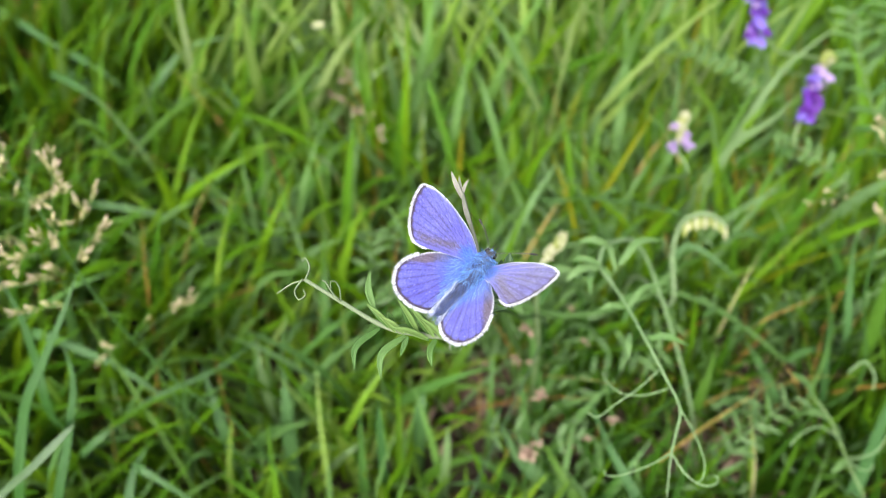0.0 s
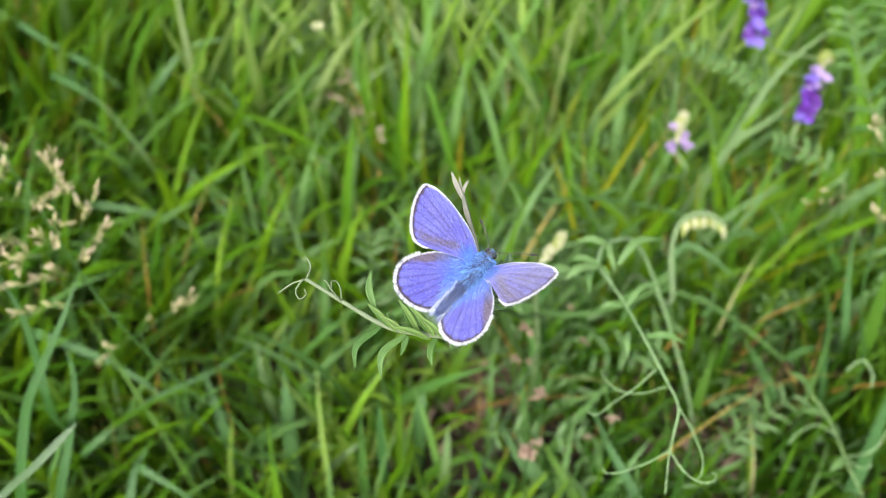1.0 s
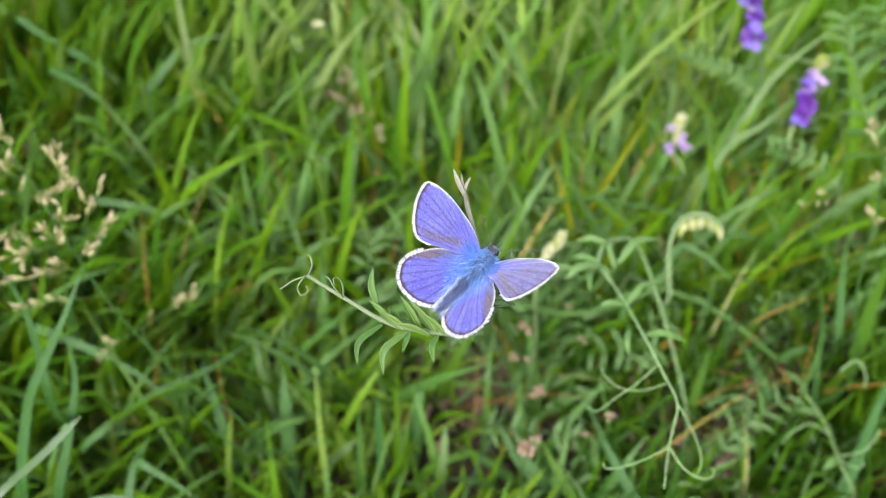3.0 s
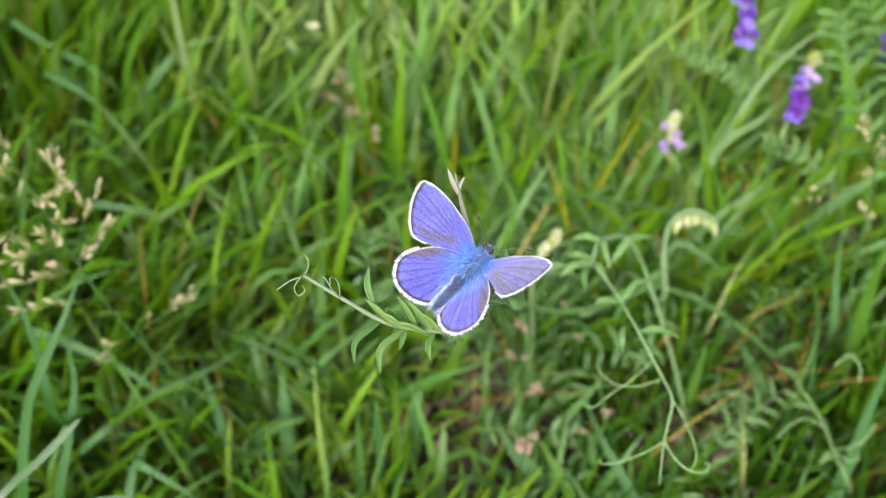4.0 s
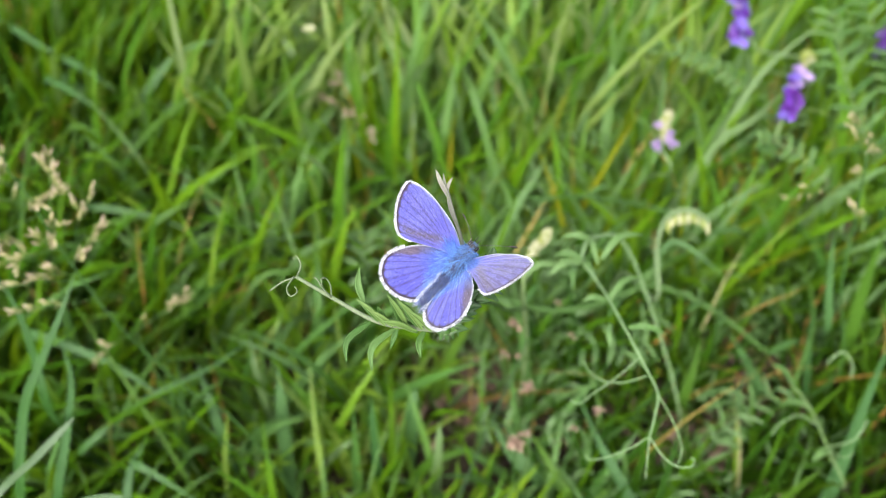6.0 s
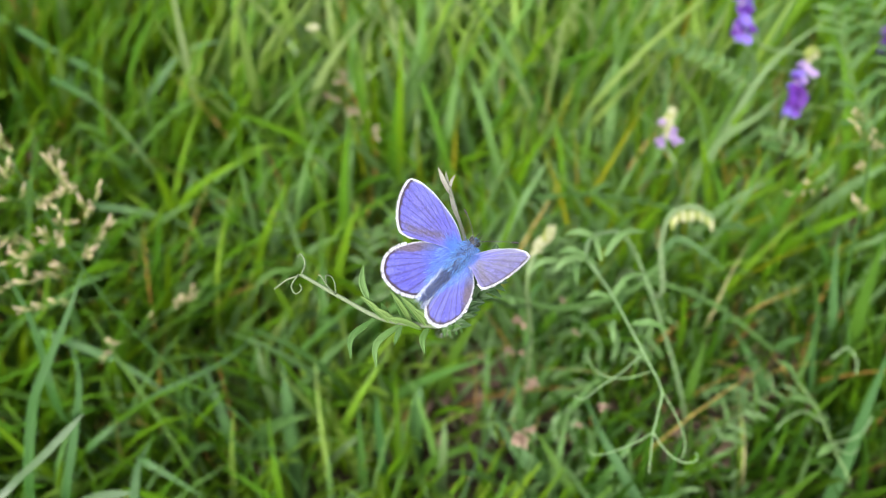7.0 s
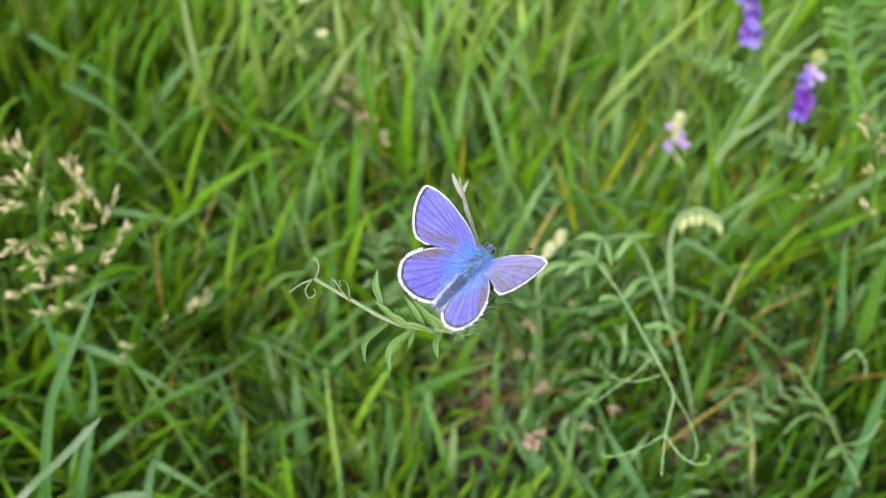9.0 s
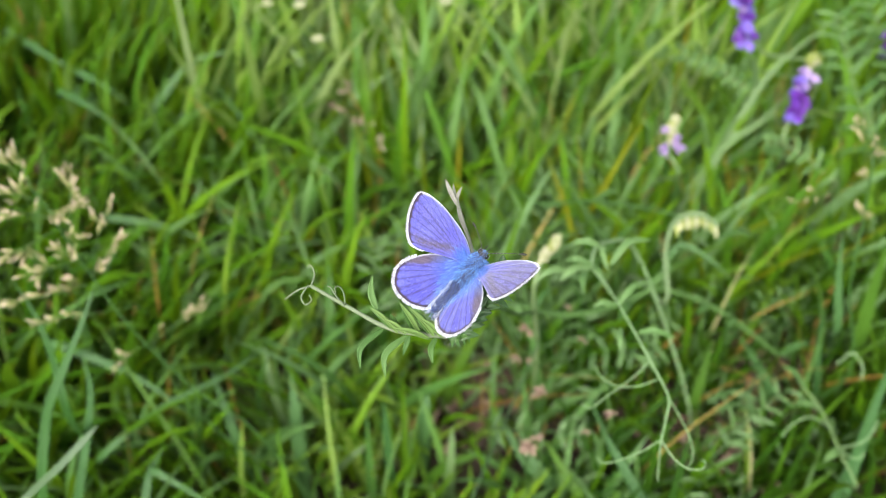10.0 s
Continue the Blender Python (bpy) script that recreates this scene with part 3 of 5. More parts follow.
def wing_mesh(name, points, side, fore):
    steps = 11
    rim = outline(points, steps)
    n, rings = len(rim), 64
    lead_end, outer_end = (c * steps for c in CORNERS[fore])
    root = Vector((0.0, 0.6 if fore else -1.0, 0))
    veins = [0.2, 0.3, 0.37, 0.43, 0.48, 0.53, 0.58, 0.63, 0.69, 0.8] if fore else [0.12, 0.25, 0.34, 0.4, 0.46, 0.52, 0.58, 0.65, 0.72]
    flat = np.array([(q.x, q.y) for q in rim])
    lead_line, inner_line = flat[: lead_end + 1], flat[outer_end:]
    radii = [1 - (1 - j / rings) ** 1.6 for j in range(rings + 1)]
    at = np.array([[(root.x + (q[0] - root.x) * r, root.y + (q[1] - root.y) * r) for r in radii] for q in flat])

    def nearest(line):
        return np.sqrt(((at[:, :, None, :] - line[None, None, ::3]) ** 2).sum(-1)).min(2)

    to_lead, to_inner = nearest(lead_line), nearest(inner_line)
    verts, colours = [], []
    for layer in (0, 1):
        for i, q in enumerate(rim):
            s = i / (n - 1)
            near = min(abs(s - v) for v in veins)
            span = (q - root).length
            for j, r in enumerate(radii):
                p = root.lerp(q, r)
                ridge = math.exp(-(near * span * r / 0.075) ** 2)
                z = 0.35 * math.sin(math.pi * r) * (0.6 if fore else 0.8) + 0.04 * ridge * r + 0.05 * math.cos(s * 60) * r - 0.25 * r ** 4
                z += 0.05 * noise.noise(p * 0.6)
                verts.append((side * p.x * MM, p.y * MM, (z - 0.06 * layer) * MM))
                if layer:
                    colours.append((0.42, 0.38, 0.34))
                    continue
                gap = (1 - r) * span
                c = mixed(BLUE, DEEP, clamped(0.5 + 0.7 * noise.noise(p * 0.4 + Vector((side * 9, 0, fore)))))
                grain = noise.noise(p * 3.1 + Vector((7, side, 2)))
                if fore:
                    # rubbed band above the inner margin, faint greyish bloom over the middle
                    rub = math.exp(-((to_inner[i, j] - 1.15 - 0.25 * clamped((8 - p.x) / 5)) / 0.72) ** 2) * clamped((p.x - 2.2) / 2.0) * clamped((11.4 - p.x) / 2.5)
                    bloom = math.exp(-((p.x - 8.5) / 4.0) ** 2 - ((p.y + 0.4) / 1.0) ** 2) * clamped(0.5 + 0.9 * grain)
                    # right wing's dulled sheen at a grazing angle, put into its pigment as grey
                    grazing_grey = (0.6 if side > 0 else 0.1) * clamped(r * 1.6 - 0.25)
                    c = mixed(c, GREYISH, clamped(0.4 * bloom + grazing_grey))
                    c = mixed(c, mixed(GREYISH, BROWN, 0.32), 0.9 * rub * clamped(0.9 + 0.5 * grain))
                else:
                    # bare brownish leading edge, grey folded inner edge
                    wide = 1.3 * clamped((p.x - 1.0) / 2.5) * clamped((8.2 + p.y) / 2.5)
                    lead = 1 / (1 + math.exp((to_lead[i, j] - wide + 0.25 * grain) * 9)) * clamped((p.x - 1.2) / 1.0)
                    inner = math.exp(-(to_inner[i, j] / 0.75) ** 2)
                    c = tuple(0.88 * v for v in c)
                    c = mixed(c, mixed(BROWN, GREYISH, 0.3), 0.93 * lead)
                    c = mixed(c, (0.11, 0.14, 0.3), 0.75 * inner)
                    c = mixed(c, (0.6, 0.64, 0.74), 0.8 * math.exp(-(to_inner[i, j] / 0.16) ** 2))
                c = mixed(c, LINE, 0.5 * ridge * clamped(r * 3 - 0.5))
                streak = 0.5 + 0.5 * noise.noise(Vector((s * 190, r * 7.0, side * 3.0)))
                fleck = max(0.0, noise.noise(Vector((s * 150 + 40, r * 30, side * 5.0 + fore))) - 0.45) * 1.3
                c = tuple(v * (0.58 + 0.84 * streak) for v in c)
                c = mixed(c, (0.36, 0.37, 0.66), min(0.6, fleck))
                c = mixed(c, BASE_BLUE, clamped(1 - p.length / 3.4) ** 0.8 if fore else 0.75 * clamped(1.15 - p.length / 6.0))
                if lead_end - 4 <= i <= outer_end:
                    dots = 1 + 0.8 * math.exp(-(near * span / 0.2) ** 2)
                    c = mixed(c, LINE, clamped(1.1 * math.exp(-((gap - 0.2) / (0.2 * dots)) ** 2)))
                if fore:
                    c = mixed(c, (0.72, 0.76, 0.86), 0.95 * math.exp(-(to_lead[i, j] / 0.24) ** 2) * clamped(p.x / 2.0))
                else:
                    c = mixed(c, (0.62, 0.64, 0.72), 0.9 * math.exp(-(to_lead[i, j] / 0.13) ** 2) * clamped((p.x - 2) / 2.0))
                colours.append(c)
    w = rings + 1
    half = n * w
    faces = []
    for i in range(n - 1):
        for j in range(rings):
            a = i * w + j
            f = (a, a + 1, a + w + 1, a + w)
            g = (half + a + w, half + a + w + 1, half + a + 1, half + a)
            faces += [f[::-1], g[::-1]] if side > 0 else [f, g]
        a, b = i * w + rings, (i + 1) * w + rings
        faces.append((a, b, half + b, half + a) if side > 0 else (half + a, half + b, b, a))
    me = mesh_of(name, verts, faces, FORE_SCALES if fore else HIND_SCALES)
    colour_layer(me, colours)
    return me


def fringe_mesh(points, side, fore, seed):
    """White scale fringe along the outer margin, tuft by tuft."""
    rng = random.Random(seed)
    rim = outline(points, 26)
    n = len(rim)
    lo, hi = (0.35, 0.97) if fore else (0.13, 0.80)
    full_from, full_to = (c / (len(points) - 1) for c in CORNERS[fore])
    verts, faces, colours = [], [], []
    root = Vector((0.0, 0.0 if fore else -1.0, 0))
    for i in range(int(lo * n), int(hi * n)):
        a, b = rim[i], rim[min(i + 1, n - 1)]
        along = (b - a)
        out = Vector((-along.y, along.x, 0)).normalized()
        if out.dot(a - root) < 0:
            out = -out
        s = i / n
        grow = clamped((s - lo) * 12 + 0.25) * (1 if s < full_to + 0.02 else 0.62) * (0.16 if not fore and s < full_from - 0.05 else 1)
        for k in range(3):
            p = a + along * rng.random()
            tuft = 0.5 + 0.5 * math.sin(i * 0.62 + 2 * math.sin(i * 0.17))
            length = rng.uniform(0.5, 0.68) * grow * (0.72 if fore else 0.95) * (0.72 + 0.28 * tuft) * (0.6 if rng.random() < 0.12 else 1)
            wide = rng.uniform(0.03, 0.06)
            d = (out + along.normalized() * rng.uniform(-0.35, 0.35)).normalized()
            t = Vector((-d.y, d.x, 0)) * wide
            z = rng.uniform(-0.32, -0.16)
            o = len(verts)
            p0 = p - d * 0.02
            for q, zz in ((p0 - t, z), (p0 + t, z), (p + d * length * 0.6 + t * 0.9, z + rng.uniform(-0.08, 0.1)), (p + d * length, z + rng.uniform(-0.15, 0.15)), (p + d * length * 0.6 - t * 0.9, z), (p0, z - 0.05)):
                verts.append((side * q.x * MM, q.y * MM, zz * MM))
            faces += [(o, o + 1, o + 2, o + 3, o + 4), (o, o + 4, o + 3, o + 5), (o + 1, o + 5, o + 3, o + 2)]
            c = rng.uniform(0.34, 0.7) * (1 if tuft > 0.15 or fore else 0.5)
            colours += [(c * 0.7, c * 0.7, c * 0.8)] * 2 + [(c * 0.95, c * 0.97, c * 1.06)] * 3 + [(c * 0.65, c * 0.66, c * 0.74)]
    me = mesh_of("fringe", verts, faces, FUR, False)
    colour_layer(me, colours)
    return me


def ellipsoid(rows, sides=16, squash=1.0):
    """A body along -y out of rows (y, half width, height of its centre), in millimetres."""
    verts, faces = [], []
    for y, r, z in rows:
        for s in range(sides):
            a = 2 * math.pi * s / sides
            verts.append((r * math.cos(a) * MM, y * MM, (z + r * squash * math.sin(a)) * MM))
    for i in range(len(rows) - 1):
        for s in range(sides):
            a, b = i * sides + s, i * sides + (s + 1) % sides
            faces.append((a, a + sides, b + sides, b))
    faces += [tuple(range(sides)), tuple(range((len(rows) - 1) * sides, len(rows) * sides))[::-1]]
    return verts, faces


def hair_mesh(name, roots, seed):
    """Fine hairs: rows of (root, direction, length, colour), in millimetres."""
    rng = random.Random(seed)
    verts, faces, colours = [], [], []
    for p, d, length, c in roots:
        p, d = Vector(p), Vector(d).normalized()
        s = d.orthogonal().normalized()
        s.rotate(Matrix.Rotation(rng.uniform(0, 6.3), 3, d))
        u = d.cross(s)
        wide = 0.019
        bow = s * rng.uniform(-0.25, 0.25) * length
        o = len(verts)
        for k, ww in ((0, 1.0), (0.55, 0.8)):
            m = p + d * (length * k) + bow * k * k
            for a in (0, 2.1, 4.2):
                verts.append((m + (s * math.cos(a) + u * math.sin(a)) * wide * ww) * MM)
        verts.append((p + d * length + bow) * MM)
        for a in range(3):
            b = (a + 1) % 3
            faces += [(o + a, o + b, o + 3 + b, o + 3 + a), (o + 3 + a, o + 3 + b, o + 6)]
        k = rng.uniform(0.78, 1.18)
        colours += [tuple(v * k * 0.5 for v in c)] * 3 + [tuple(min(0.95, v * k) for v in c)] * 3 + [tuple(min(0.95, v * k * 1.15 + 0.03) for v in c)]
    me = mesh_of(name, verts, faces, FUR)
    colour_layer(me, colours)
    return me


def build_butterfly():
    rng = random.Random(11)
    bf = thing("butterfly", BUTTERFLY_ROWS[0][1:4], "violet-blue butterfly with white fringes, half-open wings, on a vetch", "butterfly")
    wings = {}
    for side, word in ((-1, "left"), (1, "right")):
        for k, (kind, pts) in enumerate((("forewing", FORE), ("hindwing", HIND))):
            me = wing_mesh(kind, pts, side, k == 0)
            w = part(kind, me, None, bf, "violet-blue wing with a dark margin and brownish rubbed scales", wing_pose(word, k))
            part("fringe", fringe_mesh(pts, side, k == 0, 20 + 2 * side + k), FUR, w, "white fringe of scales")
            wings[word, kind] = w
            if k == 0:
                roots = []
                for _ in range(300):
                    x, y = abs(rng.gauss(0, 1.3)), rng.uniform(-0.7, 1.6)
                    if x < 3.6:
                        roots.append(((side * x, y * (0.6 + 0.2 * x), 0.22), (side, rng.uniform(-0.5, 0.2), rng.uniform(0.05, 0.3)), rng.uniform(0.7, 1.5), (0.045, 0.14, 0.52) if rng.random() < 0.7 else (0.1, 0.22, 0.6)))
                part("hair", hair_mesh("hair", roots, 35 + side), FUR, w, "fine blue hairs")
            if k == 1:
                roots = []
                for _ in range(420):
                    x, y = abs(rng.gauss(0, 1.5)), rng.uniform(-6.5, -0.6)
                    if x < 3.6 + 0.45 * y:
                        roots.append(((side * x, y, 0.25), (side * (0.25 + 0.25 * x), -1, rng.uniform(0.05, 0.3)), rng.uniform(0.9, 2.0), (0.06, 0.17, 0.58) if rng.random() < 0.7 else (0.24, 0.4, 0.75)))
                for _ in range(240):
                    y = rng.uniform(-8.9, -2.5)
                    roots.append(((side * rng.uniform(-0.05, 0.3), y, 0.2), (side * rng.uniform(-0.5, 0.3), -1, rng.uniform(0.1, 0.6)), rng.uniform(0.7, 1.5), (0.55, 0.6, 0.7) if rng.random() < 0.6 else (0.16, 0.22, 0.42)))
                part("hair", hair_mesh("hair", roots, 31 + side), FUR, w, "fine blue hairs")
    thorax = part("thorax", ellipsoid([(3.0, 0.5, 0.2), (2.6, 1.0, 0.3), (1.8, 1.4, 0.4), (0.6, 1.55, 0.5), (-0.6, 1.5, 0.5), (-1.8, 1.25, 0.4), (-2.3, 0.9, 0.35)], 16, 0.95), BODY, bf)
    abdomen = part("abdomen", ellipsoid([(-1.9, 0.9, 0.3), (-2.6, 1.2, 0.2), (-3.4, 1.25, 0.15), (-4.3, 1.2, 0.05), (-5.3, 1.15, -0.05), (-6.3, 1.0, -0.15), (-7.3, 0.75, -0.25), (-8.2, 0.4, -0.3), (-8.6, 0.12, -0.3)], 16, 0.95), BODY, bf)
    roots = []
    for _ in range(6000):
        y, a = rng.uniform(-2.6, 2.9), rng.uniform(-0.5, math.pi + 0.5)
        r = 1.5 * math.sqrt(max(0.05, 1 - ((y - 0.2) / 3.3) ** 2))
        p = Vector((r * math.cos(a), y, 0.45 + r * 0.95 * math.sin(a)))
        swirl = noise.noise_vector(p * 1.3)
        d = (math.cos(a) * 0.75 + 0.7 * swirl.x, -1.0 + 0.2 * y + 0.5 * swirl.y, math.sin(a) * 0.55 + 0.5 * swirl.z)
        # pale tufts over the shoulders, dark parting along the back
        parting = math.exp(-((p.x - 0.25 * swirl.x) / 0.5) ** 2) * clamped((0.9 - y) / 1.6)
        pick = rng.random() + 0.25 * noise.noise(p * 2.0)
        c = (0.008, 0.022, 0.1) if pick < 0.36 + 0.5 * parting else (0.035, 0.15, 0.52) if pick < 0.7 else (0.1, 0.31, 0.74) if pick < 0.95 else (0.3, 0.55, 0.88)
        roots.append((p, d, rng.uniform(0.7, 1.7), c))
    part("fur", hair_mesh("fur", roots, 41), FUR, thorax, "bright blue fur")
    roots = []
    for _ in range(3000):
        y, a = rng.uniform(-8.7, -1.8), rng.uniform(-0.6, math.pi + 0.6)
        r = 1.15 * math.sqrt(max(0.04, 1 - ((y + 4.0) / 4.9) ** 2))
        p = Vector((r * math.cos(a), y, 0.05 + 0.03 * (y + 4) + r * 0.95 * math.sin(a)))
        edge = abs(math.cos(a)) > 0.75
        pick = rng.random() + 0.3 * noise.noise(p * 1.8)
        c = (0.4, 0.45, 0.58) if edge and pick > 0.75 else (0.006, 0.012, 0.05) if pick < 0.56 else (0.02, 0.06, 0.26) if pick < 0.9 else (0.16, 0.25, 0.46)
        roots.append((p, (math.cos(a) * 0.4 + rng.uniform(-0.25, 0.25), -1.1, math.sin(a) * 0.35 + rng.uniform(-0.2, 0.2)), rng.uniform(0.7, 1.7), c))
    part("fur", hair_mesh("fur", roots, 42), FUR, abdomen, "dark slate-blue fur with pale hairs")
    head = part("head", ellipsoid([(4.55, 0.15, 0.1), (4.4, 0.5, 0.1), (4.0, 0.72, 0.12), (3.5, 0.75, 0.15), (3.0, 0.55, 0.2), (2.8, 0.2, 0.2)], 14), CHITIN, bf)
    for side in (-1, 1):
        eye = [(v[0], v[1], v[2]) for v in ellipsoid([(0.45, 0.05, 0), (0.35, 0.27, 0), (0.12, 0.4, 0), (-0.12, 0.4, 0), (-0.35, 0.27, 0), (-0.45, 0.05, 0)], 12)[0]]
        faces = ellipsoid([(0.45, 0.05, 0), (0.35, 0.27, 0), (0.12, 0.4, 0), (-0.12, 0.4, 0), (-0.35, 0.27, 0), (-0.45, 0.05, 0)], 12)[1]
        part("eye", (eye, faces), EYE_BLACK, head, "glossy black eye", pose(side * 0.62 * MM, 3.85 * MM, 0.25 * MM))
        ring = [((side * (0.62 + 0.30), 3.85 + 0.5 * math.sin(a), 0.25 + 0.5 * math.cos(a)), (side, 0.25 * math.sin(a), 0.3 * math.cos(a)), 0.12, (0.3, 0.31, 0.34)) for a in [i * 0.22 for i in range(29)]]
        part("eye_ring", hair_mesh("eye_ring", ring, 50 + side), FUR, head, "white ring of scales round the eye")
        # antenna: ringed shaft with a club
        start, end = (Vector((-0.4, 4.0, 0.5)), Vector((-4.6, 6.45, 0.6))) if side < 0 else (Vector((0.4, 4.2, 0.5)), Vector((5.2, 8.5, 1.3)))
        bow = Vector((0.2 * side, 0.25, 0.3))
        line = [start.lerp(end, i / 26) + bow * math.sin(math.pi * i / 26) for i in range(27)]
        dark, white = [], []
        for i in range(26):
            seg = [line[i] * MM, line[i + 1] * MM]
            k = i / 25
            r = (0.055 + (0.13 * math.sin(min(1, max(0, (k - 0.76) / 0.24)) * math.pi * 0.9) if k > 0.76 else 0)) * MM
            if i % 2 and k < 0.78:
                white.append(tube([seg[0], seg[0].lerp(seg[1], 0.4)], r * 1.05, r * 1.05, 6, 1))
                dark.append(tube([seg[0].lerp(seg[1], 0.4), seg[1]], r, r, 6, 1))
            else:
                dark.append(tube(seg, r, r, 6, 1))
        ant = part("antenna", joined(dark), CHITIN, head, "thin black antenna ringed with white, with a club")
        part("antenna_rings", joined(white), WHITE_RING, head, "white rings of the antenna")
    roots = [((rng.uniform(-0.5, 0.5), rng.uniform(3.0, 4.3), 0.75), (rng.uniform(-0.4, 0.4), rng.uniform(-0.2, 0.5), 1), rng.uniform(0.15, 0.35), (0.02, 0.04, 0.1) if rng.random() < 0.4 else (0.1, 0.24, 0.5)) for _ in range(150)]
    part("fur", hair_mesh("fur", roots, 43), FUR, head, "short dark fur")
    for side in (-1, 1):
        part("palp", tube([(side * 0.25 * MM, 4.4 * MM, -0.2 * MM), (side * 0.3 * MM, 5.1 * MM, -0.1 * MM), (side * 0.3 * MM, 5.7 * MM, 0.15 * MM)], 0.12 * MM, 0.04 * MM, 6, 3), CHITIN, head)
        for k, y in enumerate((2.0, 0.6, -0.8)):
            part("leg", tube([(side * 0.7 * MM, y * MM, -0.8 * MM), (side * 2.1 * MM, (y + 0.5) * MM, -1.9 * MM), (side * 1.6 * MM, (y + 0.9) * MM, -4.6 * MM), (side * 1.1 * MM, (y + 1.2) * MM, -7.4 * MM)], 0.13 * MM, 0.07 * MM, 6, 4), WHITE_RING, bf, "thin pale leg gripping the shoot")
    return bf, wings


# ---------------------------------------------------------------- the vetch shoot under the butterfly
def build_perch():
    foot = PERCH_ROWS[0][1:4]
    rng = random.Random(5)
    sh = thing("vetch_shoot", foot, "downy green vetch shoot with narrow leaflets, tendrils and a bud cluster", "wild plant")
    L = lambda *pts: minus(pts, foot)
    part("stem", tube(L((foot[0], foot[1], -0.006), (foot[0] + 0.01, foot[1] + 0.03, 0.06), (0.0497, 0.1942, 0.1033), (0.0250, 0.1370, 0.1999), (0.0126, 0.0935, 0.2616), (0.0068, 0.0739, 0.2857), (0.0016, 0.0675, 0.2880)), 0.0006, 0.0005), DARK_LEAF, sh)
    rachis = part("leaf_stalk", tube(L((0.0016, 0.0675, 0.2880), (-0.0043, 0.0680, 0.2884), (-0.0102, 0.0690, 0.2893), (-0.0175, 0.0737, 0.2896), (-0.0251, 0.0788, 0.2901)), 0.00052, 0.00036), DOWNY, sh)
    for pts in (((-0.0251, 0.0788, 0.2901), (-0.0281, 0.0795, 0.2880), (-0.0304, 0.0791, 0.2863), (-0.0310, 0.0788, 0.2860)), ((-0.0256, 0.0789, 0.2902), (-0.0268, 0.0767, 0.2895), (-0.0259, 0.0749, 0.2893), (-0.0247, 0.0755, 0.2898), (-0.0251, 0.0763, 0.2905)), ((-0.0251, 0.0788, 0.2901), (-0.0247, 0.0817, 0.2900), (-0.0256, 0.0837, 0.2905), (-0.0263, 0.0833, 0.2901)), ((-0.0182, 0.0740, 0.2898), (-0.0194, 0.0740, 0.2925), (-0.0203, 0.0747, 0.2944), (-0.0209, 0.0749, 0.2946)), ((-0.0182, 0.0740, 0.2898), (-0.0182, 0.0750, 0.2921), (-0.0188, 0.0754, 0.2937), (-0.0195, 0.0747, 0.2944), (-0.0194, 0.0739, 0.2937))):
        part("tendril", tube(L(*pts), 0.00018, 0.00012, 6, 5), DOWNY, sh, "thin curled tendril")
    def narrow(base, point, w, bend):
        part("leaflet", leaflet(*L(base, point), w * 0.56, bend, (0, -0.5, 0.8), 0.45), VETCH, sh)

    narrow((-0.0119, 0.0714, 0.2915), (-0.0127, 0.0768, 0.2950), 0.0024, (0.1, 0, 0))
    narrow((-0.0090, 0.0687, 0.2891), (-0.0130, 0.0701, 0.2943), 0.0023, (0, 0, -0.1))
    narrow((-0.0048, 0.0681, 0.2885), (-0.0074, 0.0705, 0.2947), 0.0026, (0, 0, -0.1))
    narrow((-0.0022, 0.0680, 0.2884), (-0.0053, 0.0696, 0.2939), 0.0026, (0, 0, -0.1))
    narrow((-0.0110, 0.0687, 0.2891), (-0.0151, 0.0623, 0.2860), 0.0021, (0.22, 0, -0.1))
    narrow((-0.0065, 0.0678, 0.2883), (-0.0106, 0.0610, 0.2849), 0.0024, (0.22, 0, -0.12))
    narrow((-0.0061, 0.0677, 0.2882), (-0.0074, 0.0651, 0.2858), 0.0018, (0.0, 0, -0.1))
    narrow((-0.0012, 0.0674, 0.2879), (-0.0019, 0.0627, 0.2863), 0.0022, (0.14, 0, -0.1))
    narrow((-0.0082, 0.0685, 0.2889), (-0.0094, 0.0697, 0.2926), 0.002, (0, 0, -0.1))
    narrow((-0.0024, 0.0685, 0.2862), (-0.0084, 0.0704, 0.2879), 0.003, (0, 0, -0.1))
    for a, b, w in (((-0.0082, 0.0677, 0.2895), (-0.0129, 0.0695, 0.2951), 0.0019), ((-0.0041, 0.0674, 0.2892), (-0.0076, 0.0700, 0.2956), 0.0022), ((-0.0016, 0.0671, 0.2890), (-0.0059, 0.0693, 0.2950), 0.0022), ((-0.0067, 0.0675, 0.2894), (-0.0106, 0.0679, 0.2937), 0.002), ((-0.0027, 0.0668, 0.2887), (-0.0089, 0.0665, 0.2925), 0.0024), ((0.0001, 0.0668, 0.2887), (-0.0042, 0.0679, 0.2937), 0.0022)):
        part("leaflet", leaflet(*L(a, b), w * 0.42, (0, 0, -0.1), (0, -0.5, 0.8), 0.8), YOUNG, sh, "young light green leaflet")
    # pale twig end behind the wings
    twig = part("twig", tube(L((0.0066, 0.0730, 0.2902), (0.0062, 0.0803, 0.2955), (0.0048, 0.0844, 0.2992), (0.0036, 0.0870, 0.3029), (0.0033, 0.0881, 0.3039)), 0.0004, 0.00032), SILVER, sh, "silvery downy shoot tip")
